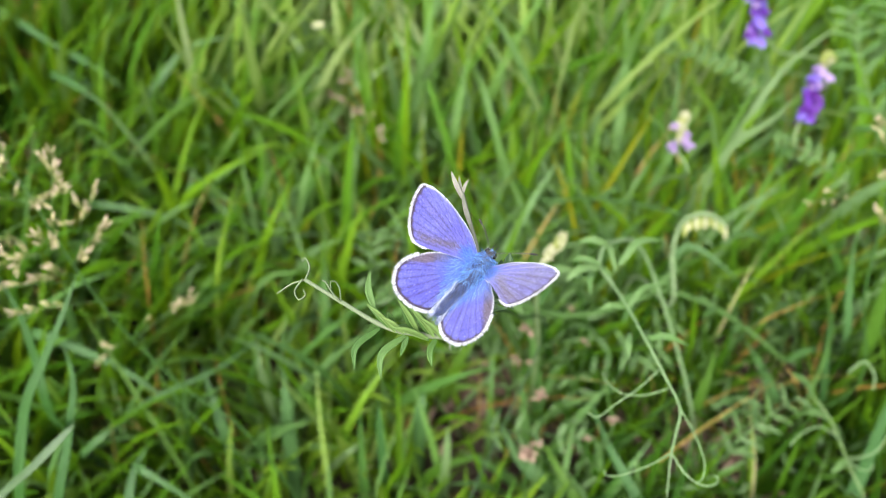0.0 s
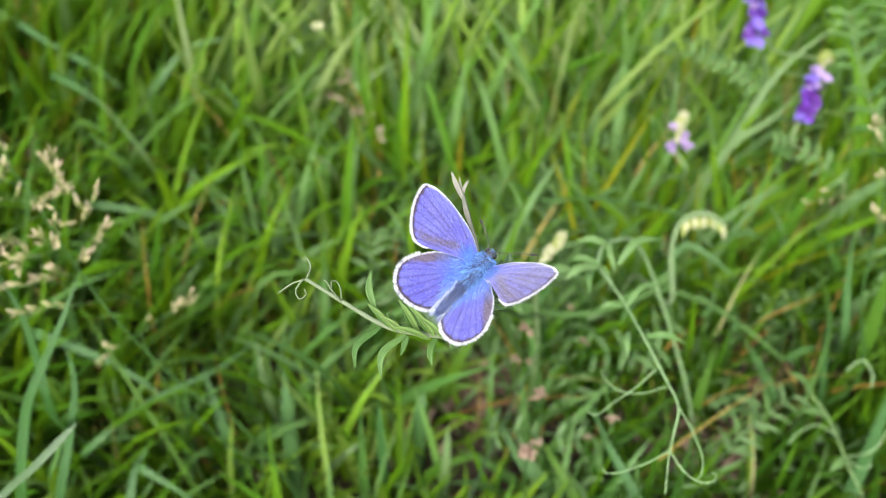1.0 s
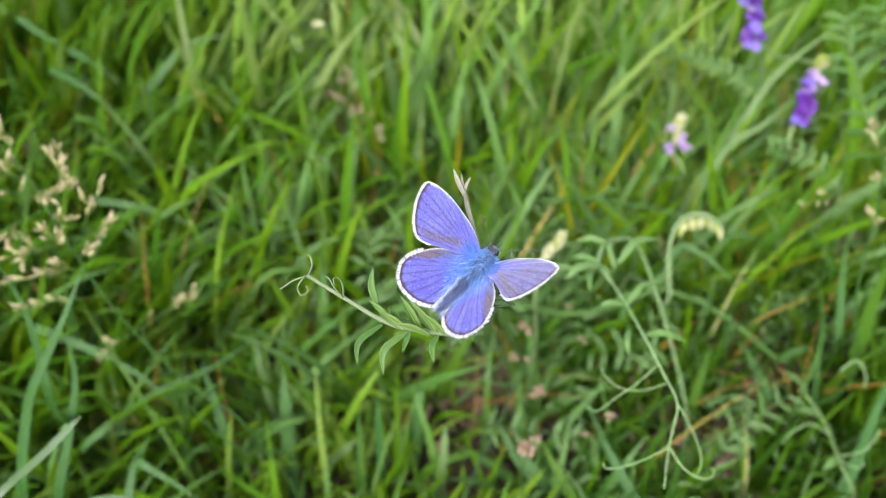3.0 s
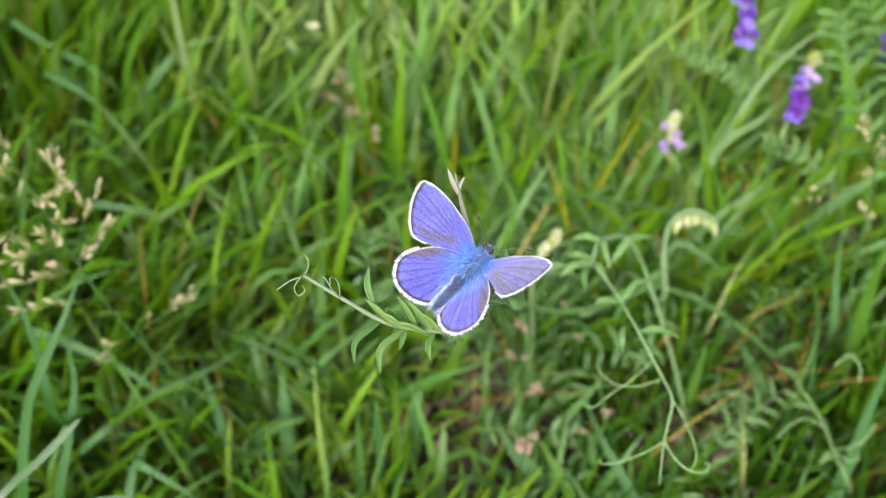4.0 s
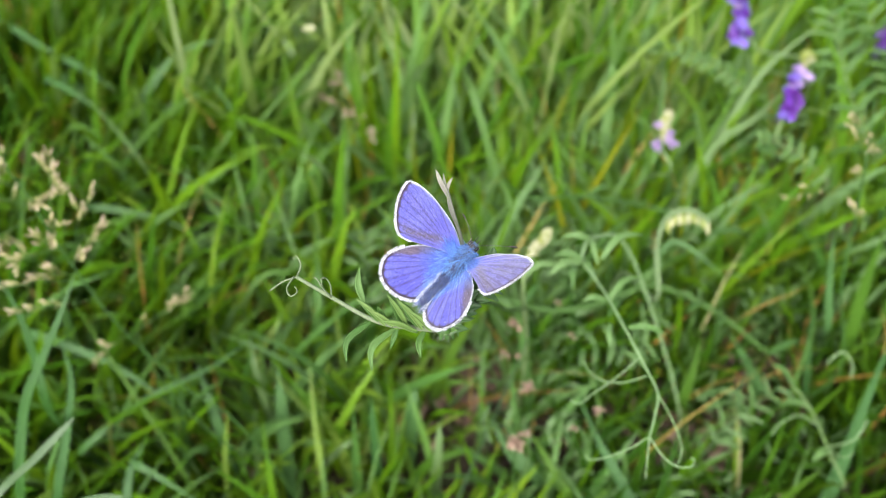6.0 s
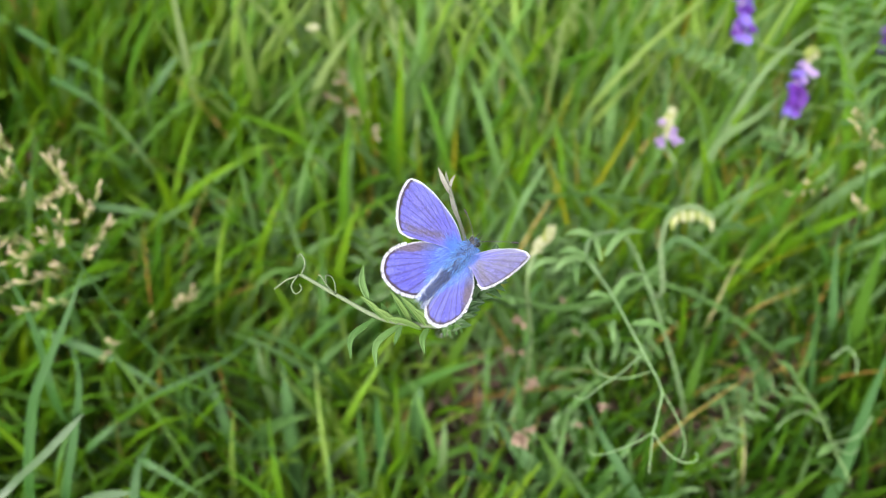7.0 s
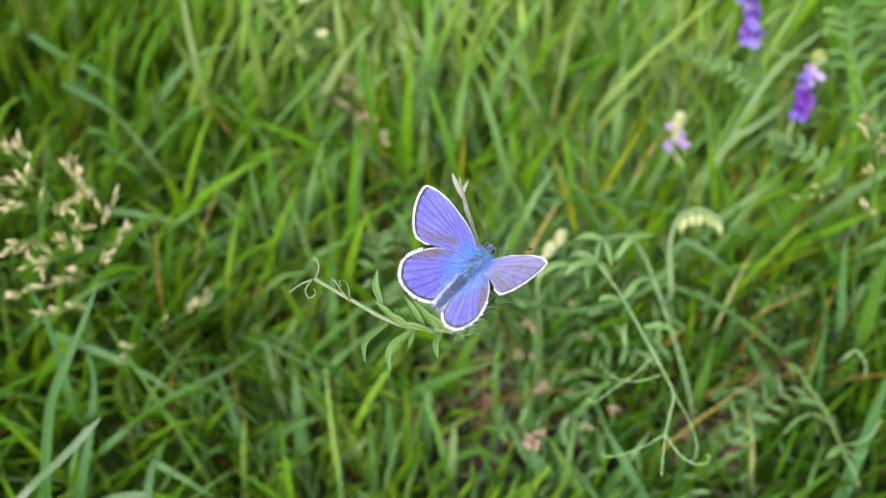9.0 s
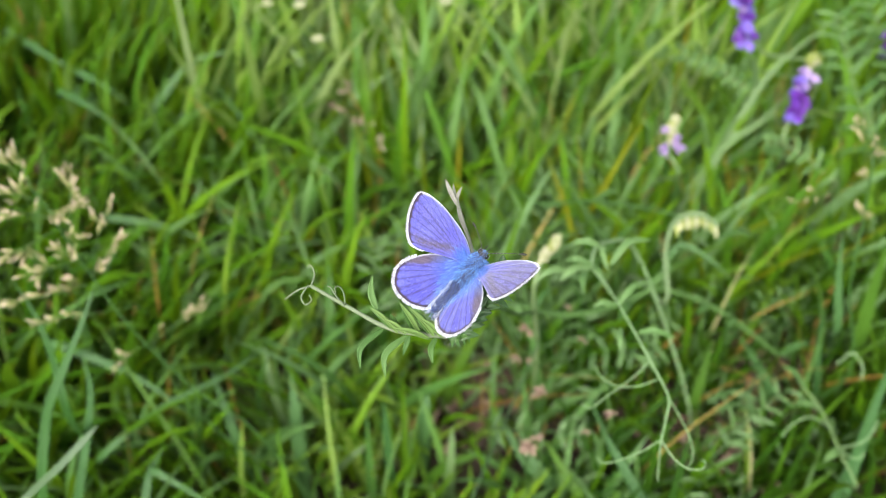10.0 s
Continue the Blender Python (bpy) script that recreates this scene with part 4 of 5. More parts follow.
    for a, b, w in (((0.0052, 0.0834, 0.2983), (0.0034, 0.0876, 0.3034), 0.00085), ((0.0036, 0.0867, 0.3026), (0.0014, 0.0898, 0.3067), 0.0009), ((0.0034, 0.0874, 0.3032), (0.0045, 0.0887, 0.3057), 0.0006), ((0.0034, 0.0878, 0.3036), (0.0028, 0.0892, 0.3062), 0.0005)):
        part("bract", leaflet(*L(a, b), w, (0.05, 0, -0.08), (0, -0.7, 0.7), 0.5), SILVER, sh, "silvery bract")
    # bud cluster under the hindwing
    a, b = Vector((0.0015, 0.0657, 0.2891)), Vector((0.0108, 0.0737, 0.2956))
    for i in range(44):
        k = i / 43
        p = a.lerp(b, k)
        ang = i * 2.4
        side = (b - a).normalized().cross(Vector((0, -0.67, 0.74))).normalized()
        up = Vector((0, -0.67, 0.74))
        d = ((b - a).normalized() * 1.1 + side * math.cos(ang) * 0.55 + up * math.sin(ang) * 0.5).normalized()
        part("bud", leaflet(*L(p - up * 0.001, p + side * math.cos(ang) * 0.0012 + d * rng.uniform(0.0034, 0.0054)), rng.uniform(0.0012, 0.002), (0, 0, -0.2), up, 0.6), DARK_LEAF, sh)
    roots = []
    f = Vector(foot)
    for _ in range(300):
        k = rng.random() ** 2
        p = (a.lerp(b, k) - f) / MM + Vector((rng.uniform(-1.4, 1.4), rng.uniform(-1.2, 1.2), rng.uniform(-1.0, 1.0)))
        roots.append((p, (rng.uniform(-1, 1), rng.uniform(-1, 0.6), rng.uniform(-0.6, 1)), rng.uniform(0.4, 0.9), (0.3, 0.34, 0.26)))
    part("down", hair_mesh("down", roots, 61), FUR, sh, "fine pale down on the buds")
    for i in range(14):
        p = Vector((0.0018, 0.0657, 0.2897)).lerp(Vector((0.0050, 0.0668, 0.2894)), rng.random())
        d = Vector((rng.uniform(-0.9, 0.5), rng.uniform(-0.9, 0.1), rng.uniform(-0.7, 0.3))).normalized()
        part("bract", leaflet(*L(p, p + d * rng.uniform(0.0012, 0.0021)), rng.uniform(0.0004, 0.0007), (0, 0, -0.15), (0, -0.67, 0.74), 0.5), VETCH, sh)
    part("axis", tube([p - f for p in (a, a.lerp(b, 0.5), b)], 0.0009, 0.0006), DARK_LEAF, sh)
    for p, q in (((0.0082, 0.0732, 0.2931), (0.0130, 0.0715, 0.2929)), ((0.0082, 0.0726, 0.2926), (0.0122, 0.0706, 0.2921))):
        part("leaflet", leaflet(*L(p, q), 0.0019, (0, 0, -0.15)), DARK_LEAF, sh)
    return sh


# ---------------------------------------------------------------- grass flower heads
def spikelet_mesh(length, material, seed):
    """A flattened spikelet on its own thin stalk: glumes at the base, then florets spreading to both sides."""
    rng = random.Random(seed)
    out = [tube([(0, 0, -length * 0.45), (length * 0.03, 0, -length * 0.2), (0, 0, length * 0.05)], length * 0.035, length * 0.03, 5, 2)]
    for i in range(6):
        a = i * math.pi + rng.uniform(-0.5, 0.5)
        o = Vector((math.cos(a), math.sin(a), 0))
        base = Vector((0, 0, length * 0.12 * i)) + o * length * 0.02
        out.append(shell(base, base + Vector((0, 0, length * rng.uniform(0.42, 0.55))) + o * length * rng.uniform(0.16, 0.3), length * 0.17, o, 0.35))
    return mesh_of("spikelet", *joined(out), material)


SPIKELETS = [spikelet_mesh(0.0063, SPIKE, s) for s in (1, 2, 3)]
ROSY_SPIKELETS = [spikelet_mesh(0.0085, PINKISH, s) for s in (4, 5)]


def panicle(label, culm, r, meshes, foot, seed, size=1.0, stem_mat=None):
    """culm: points from the ground up. Returns what adds a branch: from, to, number of spikelets."""
    rng = random.Random(seed)
    th = thing("grass_panicle", foot, label, "grass flower head", "flowering grasses")
    part("culm", tube(minus(culm, foot), r, r * 0.5), stem_mat or VETCH, th)

    def branch(start, end, n):
        a, b = Vector(start) - Vector(foot), Vector(end) - Vector(foot)
        mid = a.lerp(b, 0.55) + Vector((rng.uniform(-1, 1), rng.uniform(-1, 1), rng.uniform(0, 1))) * (b - a).length * 0.08
        br = part("branch", tube([a, mid, b], r * 0.36, r * 0.2, 5, 4), stem_mat or VETCH, th)
        d = (b - a).normalized()
        n = round(n * 1.2)
        for i in range(n):
            k = 1 - 0.6 * i / max(1, n) if n > 1 else 1
            p = a.lerp(mid, k * 2) if k < 0.5 else mid.lerp(b, k * 2 - 1)
            dirn = d + Vector((rng.uniform(-1, 1), rng.uniform(-1, 1), rng.uniform(-0.6, 0.8))) * (0.25 if i == 0 else 1.0)
            dirn.normalize()
            p = p + dirn * 0.002 * size
            part("spikelet", rng.choice(meshes), None, br, "", aim(p, dirn, rng.uniform(0, 6.3), size * rng.uniform(0.72, 1.2)))

    return branch


def build_panicles():
    f = (-0.06, 0.12, 0.0)
    culm = [(f[0], f[1], -0.006), (f[0] - 0.004, f[1], 0.08), (-0.0793, 0.1275, 0.1375), (-0.0987, 0.1351, 0.1551), (-0.1167, 0.1437, 0.1857), (-0.1277, 0.1536, 0.2054), (-0.1346, 0.1611, 0.2189), (-0.1401, 0.1682, 0.2280), (-0.1499, 0.1766, 0.2382)]
    branch = panicle("pale straw meadow-grass panicle with loose spikelets on thin branches", culm, 0.0005, SPIKELETS, f, 1, 0.9)
    branch((-0.1277, 0.1536, 0.2054), (-0.1171, 0.1651, 0.2278), 5)
    branch((-0.1281, 0.1544, 0.2075), (-0.1178, 0.1600, 0.2178), 4)
    branch((-0.1336, 0.1604, 0.2182), (-0.1298, 0.1720, 0.2367), 5)
    branch((-0.1355, 0.1625, 0.2202), (-0.1264, 0.1626, 0.2337), 3)
    branch((-0.1301, 0.1559, 0.2088), (-0.1320, 0.1535, 0.2201), 4)
    branch((-0.1314, 0.1574, 0.2115), (-0.1458, 0.1505, 0.2120), 5)
    branch((-0.1332, 0.1596, 0.2162), (-0.1277, 0.1562, 0.2239), 3)
    branch((-0.1252, 0.1521, 0.2027), (-0.1327, 0.1482, 0.2073), 3)
    branch((-0.1168, 0.1496, 0.1937), (-0.1440, 0.1435, 0.1950), 3)
    branch((-0.1263, 0.1519, 0.1998), (-0.1519, 0.1470, 0.2021), 3)
    branch((-0.1401, 0.1682, 0.2280), (-0.1346, 0.1622, 0.2306), 3)
    branch((-0.1420, 0.1696, 0.2293), (-0.1499, 0.1688, 0.2339), 4)
    branch((-0.1452, 0.1731, 0.2338), (-0.1467, 0.1771, 0.2414), 4)
    branch((-0.1277, 0.1536, 0.2054), (-0.1219, 0.1502, 0.2144), 3)
    branch((-0.1382, 0.1654, 0.2254), (-0.1493, 0.1639, 0.2295), 4)
    branch((-0.1483, 0.1752, 0.2369), (-0.1508, 0.1762, 0.2405), 2)
    branch((-0.1369, 0.1633, 0.2222), (-0.1499, 0.1535, 0.2201), 4)
    f = (-0.075, 0.15, 0.0)
    branch = panicle("drooping thin grass branch with a few pale spikelets", [(f[0], f[1], -0.006), (f[0], f[1], 0.06), (-0.0967, 0.1433, 0.0844), (-0.1205, 0.1547, 0.1216), (-0.1273, 0.1645, 0.1506)], 0.0006, SPIKELETS, f, 2, 0.8)
    branch((-0.1273, 0.1642, 0.1503), (-0.1017, 0.1662, 0.1723), 6)
    branch((-0.1258, 0.1654, 0.1514), (-0.1052, 0.1646, 0.1682), 3)
    branch((-0.1273, 0.1645, 0.1506), (-0.1371, 0.1551, 0.1488), 3)
    branch((-0.1287, 0.1642, 0.1503), (-0.1200, 0.1615, 0.1613), 1)
    f = (0.17, 0.20, 0.0)
    branch = panicle("pale grass panicle with silvery spikelets on hair-thin branches", [(f[0], f[1], -0.006), (0.1961, 0.1681, 0.0933), (0.1764, 0.1768, 0.1617), (0.1733, 0.1938, 0.2039), (0.1727, 0.2117, 0.2335)], 0.0007, SPIKELETS, f, 3, 0.7)
    branch((0.1729, 0.1930, 0.2032), (0.1444, 0.1890, 0.2037), 3)
    branch((0.1733, 0.1930, 0.2032), (0.1513, 0.1913, 0.2057), 1)
    branch((0.1748, 0.1859, 0.1833), (0.1676, 0.1855, 0.2005), 5)
    branch((0.1735, 0.2030, 0.2189), (0.1649, 0.2059, 0.2269), 3)
    branch((0.1731, 0.1981, 0.2118), (0.1661, 0.2002, 0.2218), 2)
    branch((0.1733, 0.1930, 0.2032), (0.1696, 0.1937, 0.2105), 3)
    branch((0.1739, 0.2062, 0.2218), (0.1729, 0.1996, 0.2212), 3)
    f = (-0.03, 0.60, 0.0)
    branch = panicle("withered pinkish-brown grass head among green blades", [(f[0], f[1], -0.006), (-0.0545, 0.3811, 0.0160), (-0.0444, 0.3773, 0.0597), (-0.0516, 0.3897, 0.0883), (-0.0656, 0.4069, 0.1118)], 0.0006, ROSY_SPIKELETS, f, 4, 0.8, STRAW)
    branch((-0.0554, 0.3925, 0.0935), (-0.0725, 0.3966, 0.1040), 3)
    branch((-0.0542, 0.3910, 0.0922), (-0.0595, 0.3866, 0.0989), 4)
    branch((-0.0516, 0.3882, 0.0870), (-0.0457, 0.3779, 0.0871), 3)
    branch((-0.0631, 0.4042, 0.1067), (-0.0658, 0.4066, 0.1129), 3)
    branch((-0.0534, 0.3910, 0.0922), (-0.0517, 0.3831, 0.0958), 4)


# ---------------------------------------------------------------- vetch flowers
def floret_mesh(material, length, seed):
    """A pea floret: a curved tube that flares into a banner and two wings."""
    rng = random.Random(seed)
    body = bulb([(0, 0.0006), (length * 0.2, 0.0011), (length * 0.5, 0.0013), (length * 0.75, 0.0019), (length * 0.9, 0.0020), (length, 0.0008)], 8)
    pts = []
    for v in body[0]:
        k = v[2] / length
        pts.append((v[0] * (0.8 + 0.2 * k), v[1] + 0.0022 * k * k, v[2]))
    z = length * 0.62
    banner = shell((0, 0.0012, z), (0, 0.0042, length * 1.12), 0.0052, (0, 1, 0.2), 0.18)
    w1 = shell((0.0008, 0, z), (0.0022, 0.0006, length * 1.1), 0.0026, (1, 0, 0), 0.3)
    w2 = shell((-0.0008, 0, z), (-0.0022, 0.0006, length * 1.1), 0.0026, (-1, 0, 0), 0.3)
    return mesh_of("floret", *joined([(pts, body[1]), banner, w1, w2]), material)


FLORETS = {"purple": [floret_mesh(PURPLE, 0.0115, s) for s in (1, 2)], "violet": [floret_mesh(VIOLET, 0.0115, 6)], "lilac": [floret_mesh(LILAC, 0.0105, 3)], "bud": [floret_mesh(BUDGREEN, 0.0075, 4)], "cream": [floret_mesh(CREAM, 0.0085, 5)]}


def raceme(label, stalk, axis, kinds, foot, seed, side=(0, -0.7, -0.7), group="vetch flowers", size=1.0, forward=-0.25):
    """stalk: from the ground up to the first floret. axis: from the first floret to the tip. kinds: florets from the lowest to the tip."""
    rng = random.Random(seed)
    th = thing("vetch_flower", foot, label, "wildflower", group)
    part("stalk", tube(minus(stalk, foot), 0.0011, 0.0009), STEM, th)
    line = smooth_line(minus(axis, foot), 6)
    part("axis", tube(minus(axis, foot), 0.0009, 0.0005), STEM, th)
    for i, kind in enumerate(kinds):
        k = i / max(1, len(kinds) - 1) * (len(line) - 1)
        j = min(int(k), len(line) - 2)
        p = line[j].lerp(line[j + 1], k - j)
        fwd = (line[j + 1] - line[j]).normalized()
        s = Vector(side).normalized()
        t = fwd.cross(s).normalized()
        young = kind in ("bud", "cream")
        d = s * (0.35 if young else 1) + t * rng.choice((-1, -0.45, 0.45, 1)) * rng.uniform(0.4, 0.85) * (0.32 if young else 1) + fwd * (forward + (0.9 if young else 0))
        if young:
            p = p - fwd * 0.004
        part("floret", rng.choice(FLORETS[kind]), None, th, "", aim(p, d, rng.uniform(-0.5, 0.5), size * (1.1 if young else 1) * rng.uniform(0.85, 1.1)))
    return th


def build_flowers():
    raceme("deep violet vetch flower head among grass", [(0.29, 0.44, -0.006), (0.285, 0.43, 0.10), (0.2232, 0.4030, 0.1366), (0.2115, 0.4074, 0.1514)], [(0.2115, 0.4085, 0.1524), (0.2076, 0.4174, 0.1630), (0.2037, 0.4292, 0.1763), (0.1994, 0.4399, 0.1900)], ["violet", "purple", "violet", "purple", "violet", "purple", "lilac"] * 4, (0.29, 0.44, 0.0), 1, (-0.2, -0.6, -0.6), size=1.25)
    raceme("violet vetch flower head fading to yellow-green buds at its tip", [(0.255, 0.36, -0.006), (0.25, 0.355, 0.08), (0.2165, 0.3292, 0.1173), (0.2194, 0.3390, 0.1355)], [(0.2195, 0.3400, 0.1377), (0.2225, 0.3467, 0.1464), (0.2249, 0.3507, 0.1568), (0.2261, 0.3539, 0.1624)], ["violet", "violet", "violet", "purple"] + ["purple"] * 12 + ["violet", "purple", "purple", "lilac"] * 2 + ["lilac", "violet", "lilac", "violet", "lilac", "cream", "lilac", "bud", "lilac", "bud", "cream", "bud", "bud", "bud"], (0.255, 0.36, 0.0), 2, (-0.1, -0.8, -0.5), size=1.0)
    raceme("small violet vetch flower head deep among grass", [(0.375, 0.484, -0.006), (0.375, 0.484, 0.06), (0.3554, 0.4639, 0.1000)], [(0.3554, 0.4639, 0.1000), (0.3466, 0.4582, 0.1180), (0.3391, 0.4526, 0.1350)], ["violet", "purple", "violet", "purple"] * 5, (0.375, 0.484, 0.0), 7, (-0.2, -0.6, -0.6))
    raceme("fading pale lilac vetch flower head with cream buds", [(0.14, 0.33, -0.006), (0.14, 0.33, 0.08), (0.1341, 0.2812, 0.1346), (0.1258, 0.2869, 0.1491)], [(0.1249, 0.2884, 0.1518), (0.1266, 0.2906, 0.1565), (0.1277, 0.2942, 0.1638)], ["lilac", "lilac", "cream", "lilac", "lilac"] + ["cream", "bud", "cream", "lilac"] * 4 + ["cream", "cream"], (0.14, 0.33, 0.0), 3, (-0.1, -0.8, -0.3), size=0.9, forward=0.2)
    foot = (0.115, 0.27, 0.0)
    arch = [(0.115, 0.27, -0.006), (0.118, 0.27, 0.06), (0.1151, 0.2098, 0.1106), (0.1135, 0.2236, 0.1339), (0.1157, 0.2305, 0.1468), (0.1216, 0.2330, 0.1518), (0.1298, 0.2332, 0.1519), (0.1378, 0.2288, 0.1479)]
    th = thing("vetch_flower", foot, "bent downy vetch flower stalk with a row of yellow-green buds", "wildflower", "vetch flowers")
    part("stalk", tube(minus(arch, foot), 0.0012, 0.0011), HAIRY, th)
    bud = bulb([(0, 0.0007), (0.0015, 0.0011), (0.0045, 0.0013), (0.0068, 0.0010), (0.0078, 0.0003)], 8)
    shades = [mesh_of("bud", *bud, BUDGREEN), mesh_of("bud", *bud, CREAM)]
    line = smooth_line(minus([(0.1176, 0.2303, 0.1479), (0.1223, 0.2313, 0.1516), (0.1294, 0.2313, 0.1516), (0.1365, 0.2281, 0.1486)], foot), 6)
    rng = random.Random(44)
    for i in range(10):
        q = line[round(i * (len(line) - 1) / 9)]
        part("bud", shades[i % 2], None, th, "", aim(q, (0.12 + rng.uniform(-0.1, 0.1), -0.45, -0.8 + rng.uniform(-0.1, 0.1)), i, rng.uniform(0.65, 0.85)))
    raceme("pale cream vetch bud cluster beside green leaves", [(0.05, 0.20, -0.006), (0.05, 0.2, 0.08), (0.0358, 0.1613, 0.1814), (0.0385, 0.1663, 0.1966)], [(0.0385, 0.1664, 0.1968), (0.0415, 0.1677, 0.2006), (0.0445, 0.1692, 0.2046)], ["cream", "cream", "bud", "cream"] * 6, (0.05, 0.20, 0.0), 5, (0.15, -0.6, 0.5), size=0.62, forward=0.5)


def build_small_flowers():
    rng = random.Random(9)
    for x, y, z in ((-0.0862, 0.4284, 0.1393), (-0.1042, 0.4749, 0.1408), (0.0058, 0.4749, 0.1408), (-0.1291, 0.4761, 0.1419)):
        foot = (x + 0.004, y + 0.01, 0.0)
        th = thing("meadow_flower", foot, "tiny cream-white meadow flower on a thin stalk", "wildflower", "small white flowers")
        top = Vector((x, y, z)) - Vector(foot)
        part("stalk", tube([(0, 0, -0.006), (0.002, 0, z * 0.5), top], 0.0005, 0.0004), STEM, th)
        part("centre", bulb([(0, 0.0006), (0.0008, 0.0011), (0.0014, 0.0004)], 8), BUDGREEN, th, "yellow-green centre", Matrix.Translation(top))
        for i in range(6):
            a = i * 1.047 + rng.uniform(-0.15, 0.15)
            d = Vector((math.cos(a), math.sin(a), 0.35))
            part("petal", shell(top, top + d * 0.0052, 0.0036, (0, 0, 1), 0.15), CREAM, th)


def build_withered_heads():
    """Faded clover-like heads low in the tangle."""
    rng = random.Random(17)
    floret = mesh_of("withered_floret", *joined([shell((0, 0, 0), (0.0004, 0.0002, 0.0062), 0.0019, (1, 0, 0), 0.3), shell((0, 0, 0), (-0.0004, 0.0, 0.0056), 0.0018, (-1, 0, 0), 0.3)]), ROSY)
    for (x, y, z), size, n in (((0.0406, 0.1406, 0.1425), 1.0, 11), ((0.0320, 0.1124, 0.1508), 1.1, 14), ((0.0364, 0.1156, 0.1510), 0.8, 7), ((0.0677, 0.1285, 0.1451), 0.7, 7), ((0.0563, 0.1204, 0.1446), 0.6, 6), ((0.0401, 0.1871, 0.1238), 1.0, 10), ((0.0337, 0.1709, 0.1227), 0.8, 7), ((0.0653, 0.1766, 0.1279), 0.6, 6), ((0.0406, 0.1694, 0.1214), 0.6, 5), ((0.0633, 0.1996, 0.1217), 0.7, 6)):
        foot = (x + 0.003, y + 0.012, 0.0)
        th = thing("withered_flower_head", foot, "faded pinkish-brown flower head on a low stalk", "withered flower", "faded flower heads")
        top = Vector((x, y, z)) - Vector(foot)
        part("stalk", tube([(rng.uniform(-0.02, 0.02), rng.uniform(-0.004, 0.02), -0.006), (0.001, -0.002, z * 0.6), top], 0.0006, 0.0004), VETCH, th)
        for i in range(round(n * 2.3)):
            d = Vector((rng.uniform(-1.1, 0.7), rng.uniform(-1, 0.3), rng.uniform(-0.6, 0.7)))
            part("floret", floret, None, th, "", aim(top + d * rng.uniform(-0.001, 0.0022), d + Vector((-0.5, 0, 0)), rng.uniform(0, 6.3), size * rng.uniform(0.4, 0.7)))


# ---------------------------------------------------------------- vetch vines
def build_vine():
    f = (0.135, 0.165, 0.0)
    v = thing("vetch_vine", f, "slender green vetch vine with forked curling tendrils", "wild plant")
    L = lambda *p: minus(p, f)
    part("stem", tube(L((f[0], f[1], -0.006), (f[0], f[1] + 0.01, 0.05), (0.0881, 0.1889, 0.1658), (0.0612, 0.1659, 0.2057), (0.0524, 0.1490, 0.2134), (0.0550, 0.1385, 0.2147)), 0.0008, 0.0007), PALE_STEM, v)
    part("leaf_stalk", tube(L((0.0515, 0.1463, 0.2149), (0.0562, 0.1308, 0.2172), (0.0585, 0.1125, 0.2222), (0.0624, 0.1001, 0.2204), (0.0640, 0.0912, 0.2205), (0.0620, 0.0849, 0.2189), (0.0597, 0.0795, 0.2180)), 0.0004, 0.0003), PALE_STEM, v)
    for pts in (((0.0597, 0.0795, 0.2180), (0.0538, 0.0767, 0.2169), (0.0469, 0.0745, 0.2162), (0.0425, 0.0742, 0.2160), (0.0416, 0.0753, 0.2170)), ((0.0597, 0.0795, 0.2180), (0.0625, 0.0747, 0.2164), (0.0662, 0.0721, 0.2154), (0.0699, 0.0721, 0.2154), (0.0711, 0.0739, 0.2157), (0.0700, 0.0742, 0.2160)), ((0.0623, 0.0972, 0.2205), (0.0552, 0.0953, 0.2201), (0.0490, 0.0957, 0.2206), (0.0456, 0.0997, 0.2201), (0.0447, 0.1022, 0.2210)), ((0.0609, 0.1031, 0.2205), (0.0540, 0.0972, 0.2205), (0.0470, 0.0925, 0.2204), (0.0416, 0.0889, 0.2198), (0.0389, 0.0898, 0.2206)), ((0.0640, 0.0912, 0.2205), (0.0666, 0.0839, 0.2193), (0.0679, 0.0776, 0.2177), (0.0672, 0.0739, 0.2157), (0.0651, 0.0723, 0.2156)), ((0.0597, 0.0795, 0.2180), (0.0584, 0.0745, 0.2162), (0.0575, 0.0697, 0.2133))):
        part("tendril", tube(L(*pts), 0.00022, 0.00015, 6, 6), PALE_STEM, v, "thin curled tendril")
    for a, b, w in (((0.0568, 0.1270, 0.2178), (0.0707, 0.1373, 0.2162), 0.0027), ((0.0547, 0.1149, 0.2216), (0.0531, 0.1065, 0.2208), 0.0026), ((0.0595, 0.1127, 0.2224), (0.0709, 0.1105, 0.2217), 0.0027), ((0.0559, 0.1270, 0.2178), (0.0482, 0.1261, 0.2183), 0.0024), ((0.0566, 0.1439, 0.2154), (0.0573, 0.1596, 0.2134), 0.0024), ((0.0581, 0.1465, 0.2152), (0.0757, 0.1596, 0.2134), 0.0036), ((0.0519, 0.1460, 0.2147), (0.0547, 0.1409, 0.2155), 0.0024), ((0.0519, 0.1465, 0.2152), (0.0426, 0.1490, 0.2147), 0.0032), ((0.0513, 0.1450, 0.2152), (0.0393, 0.1386, 0.2161), 0.0036), ((0.0492, 0.1439, 0.2154), (0.0464, 0.1321, 0.2170), 0.0032), ((0.0437, 0.1439, 0.2154), (0.0311, 0.1386, 0.2161), 0.0032), ((0.0585, 0.1554, 0.2137), (0.0458, 0.1582, 0.2135), 0.0032)):
        part("leaflet", leaflet(*L(a, b), w * 0.72, (0.1, 0, -0.22), (0.1, -0.5, 0.85), 0.6), VINE_LEAF, v)
    f = (0.20, 0.215, 0.0)
    v = thing("vetch_vine", f, "small grey-green vetch vine with curled tendrils", "wild plant")
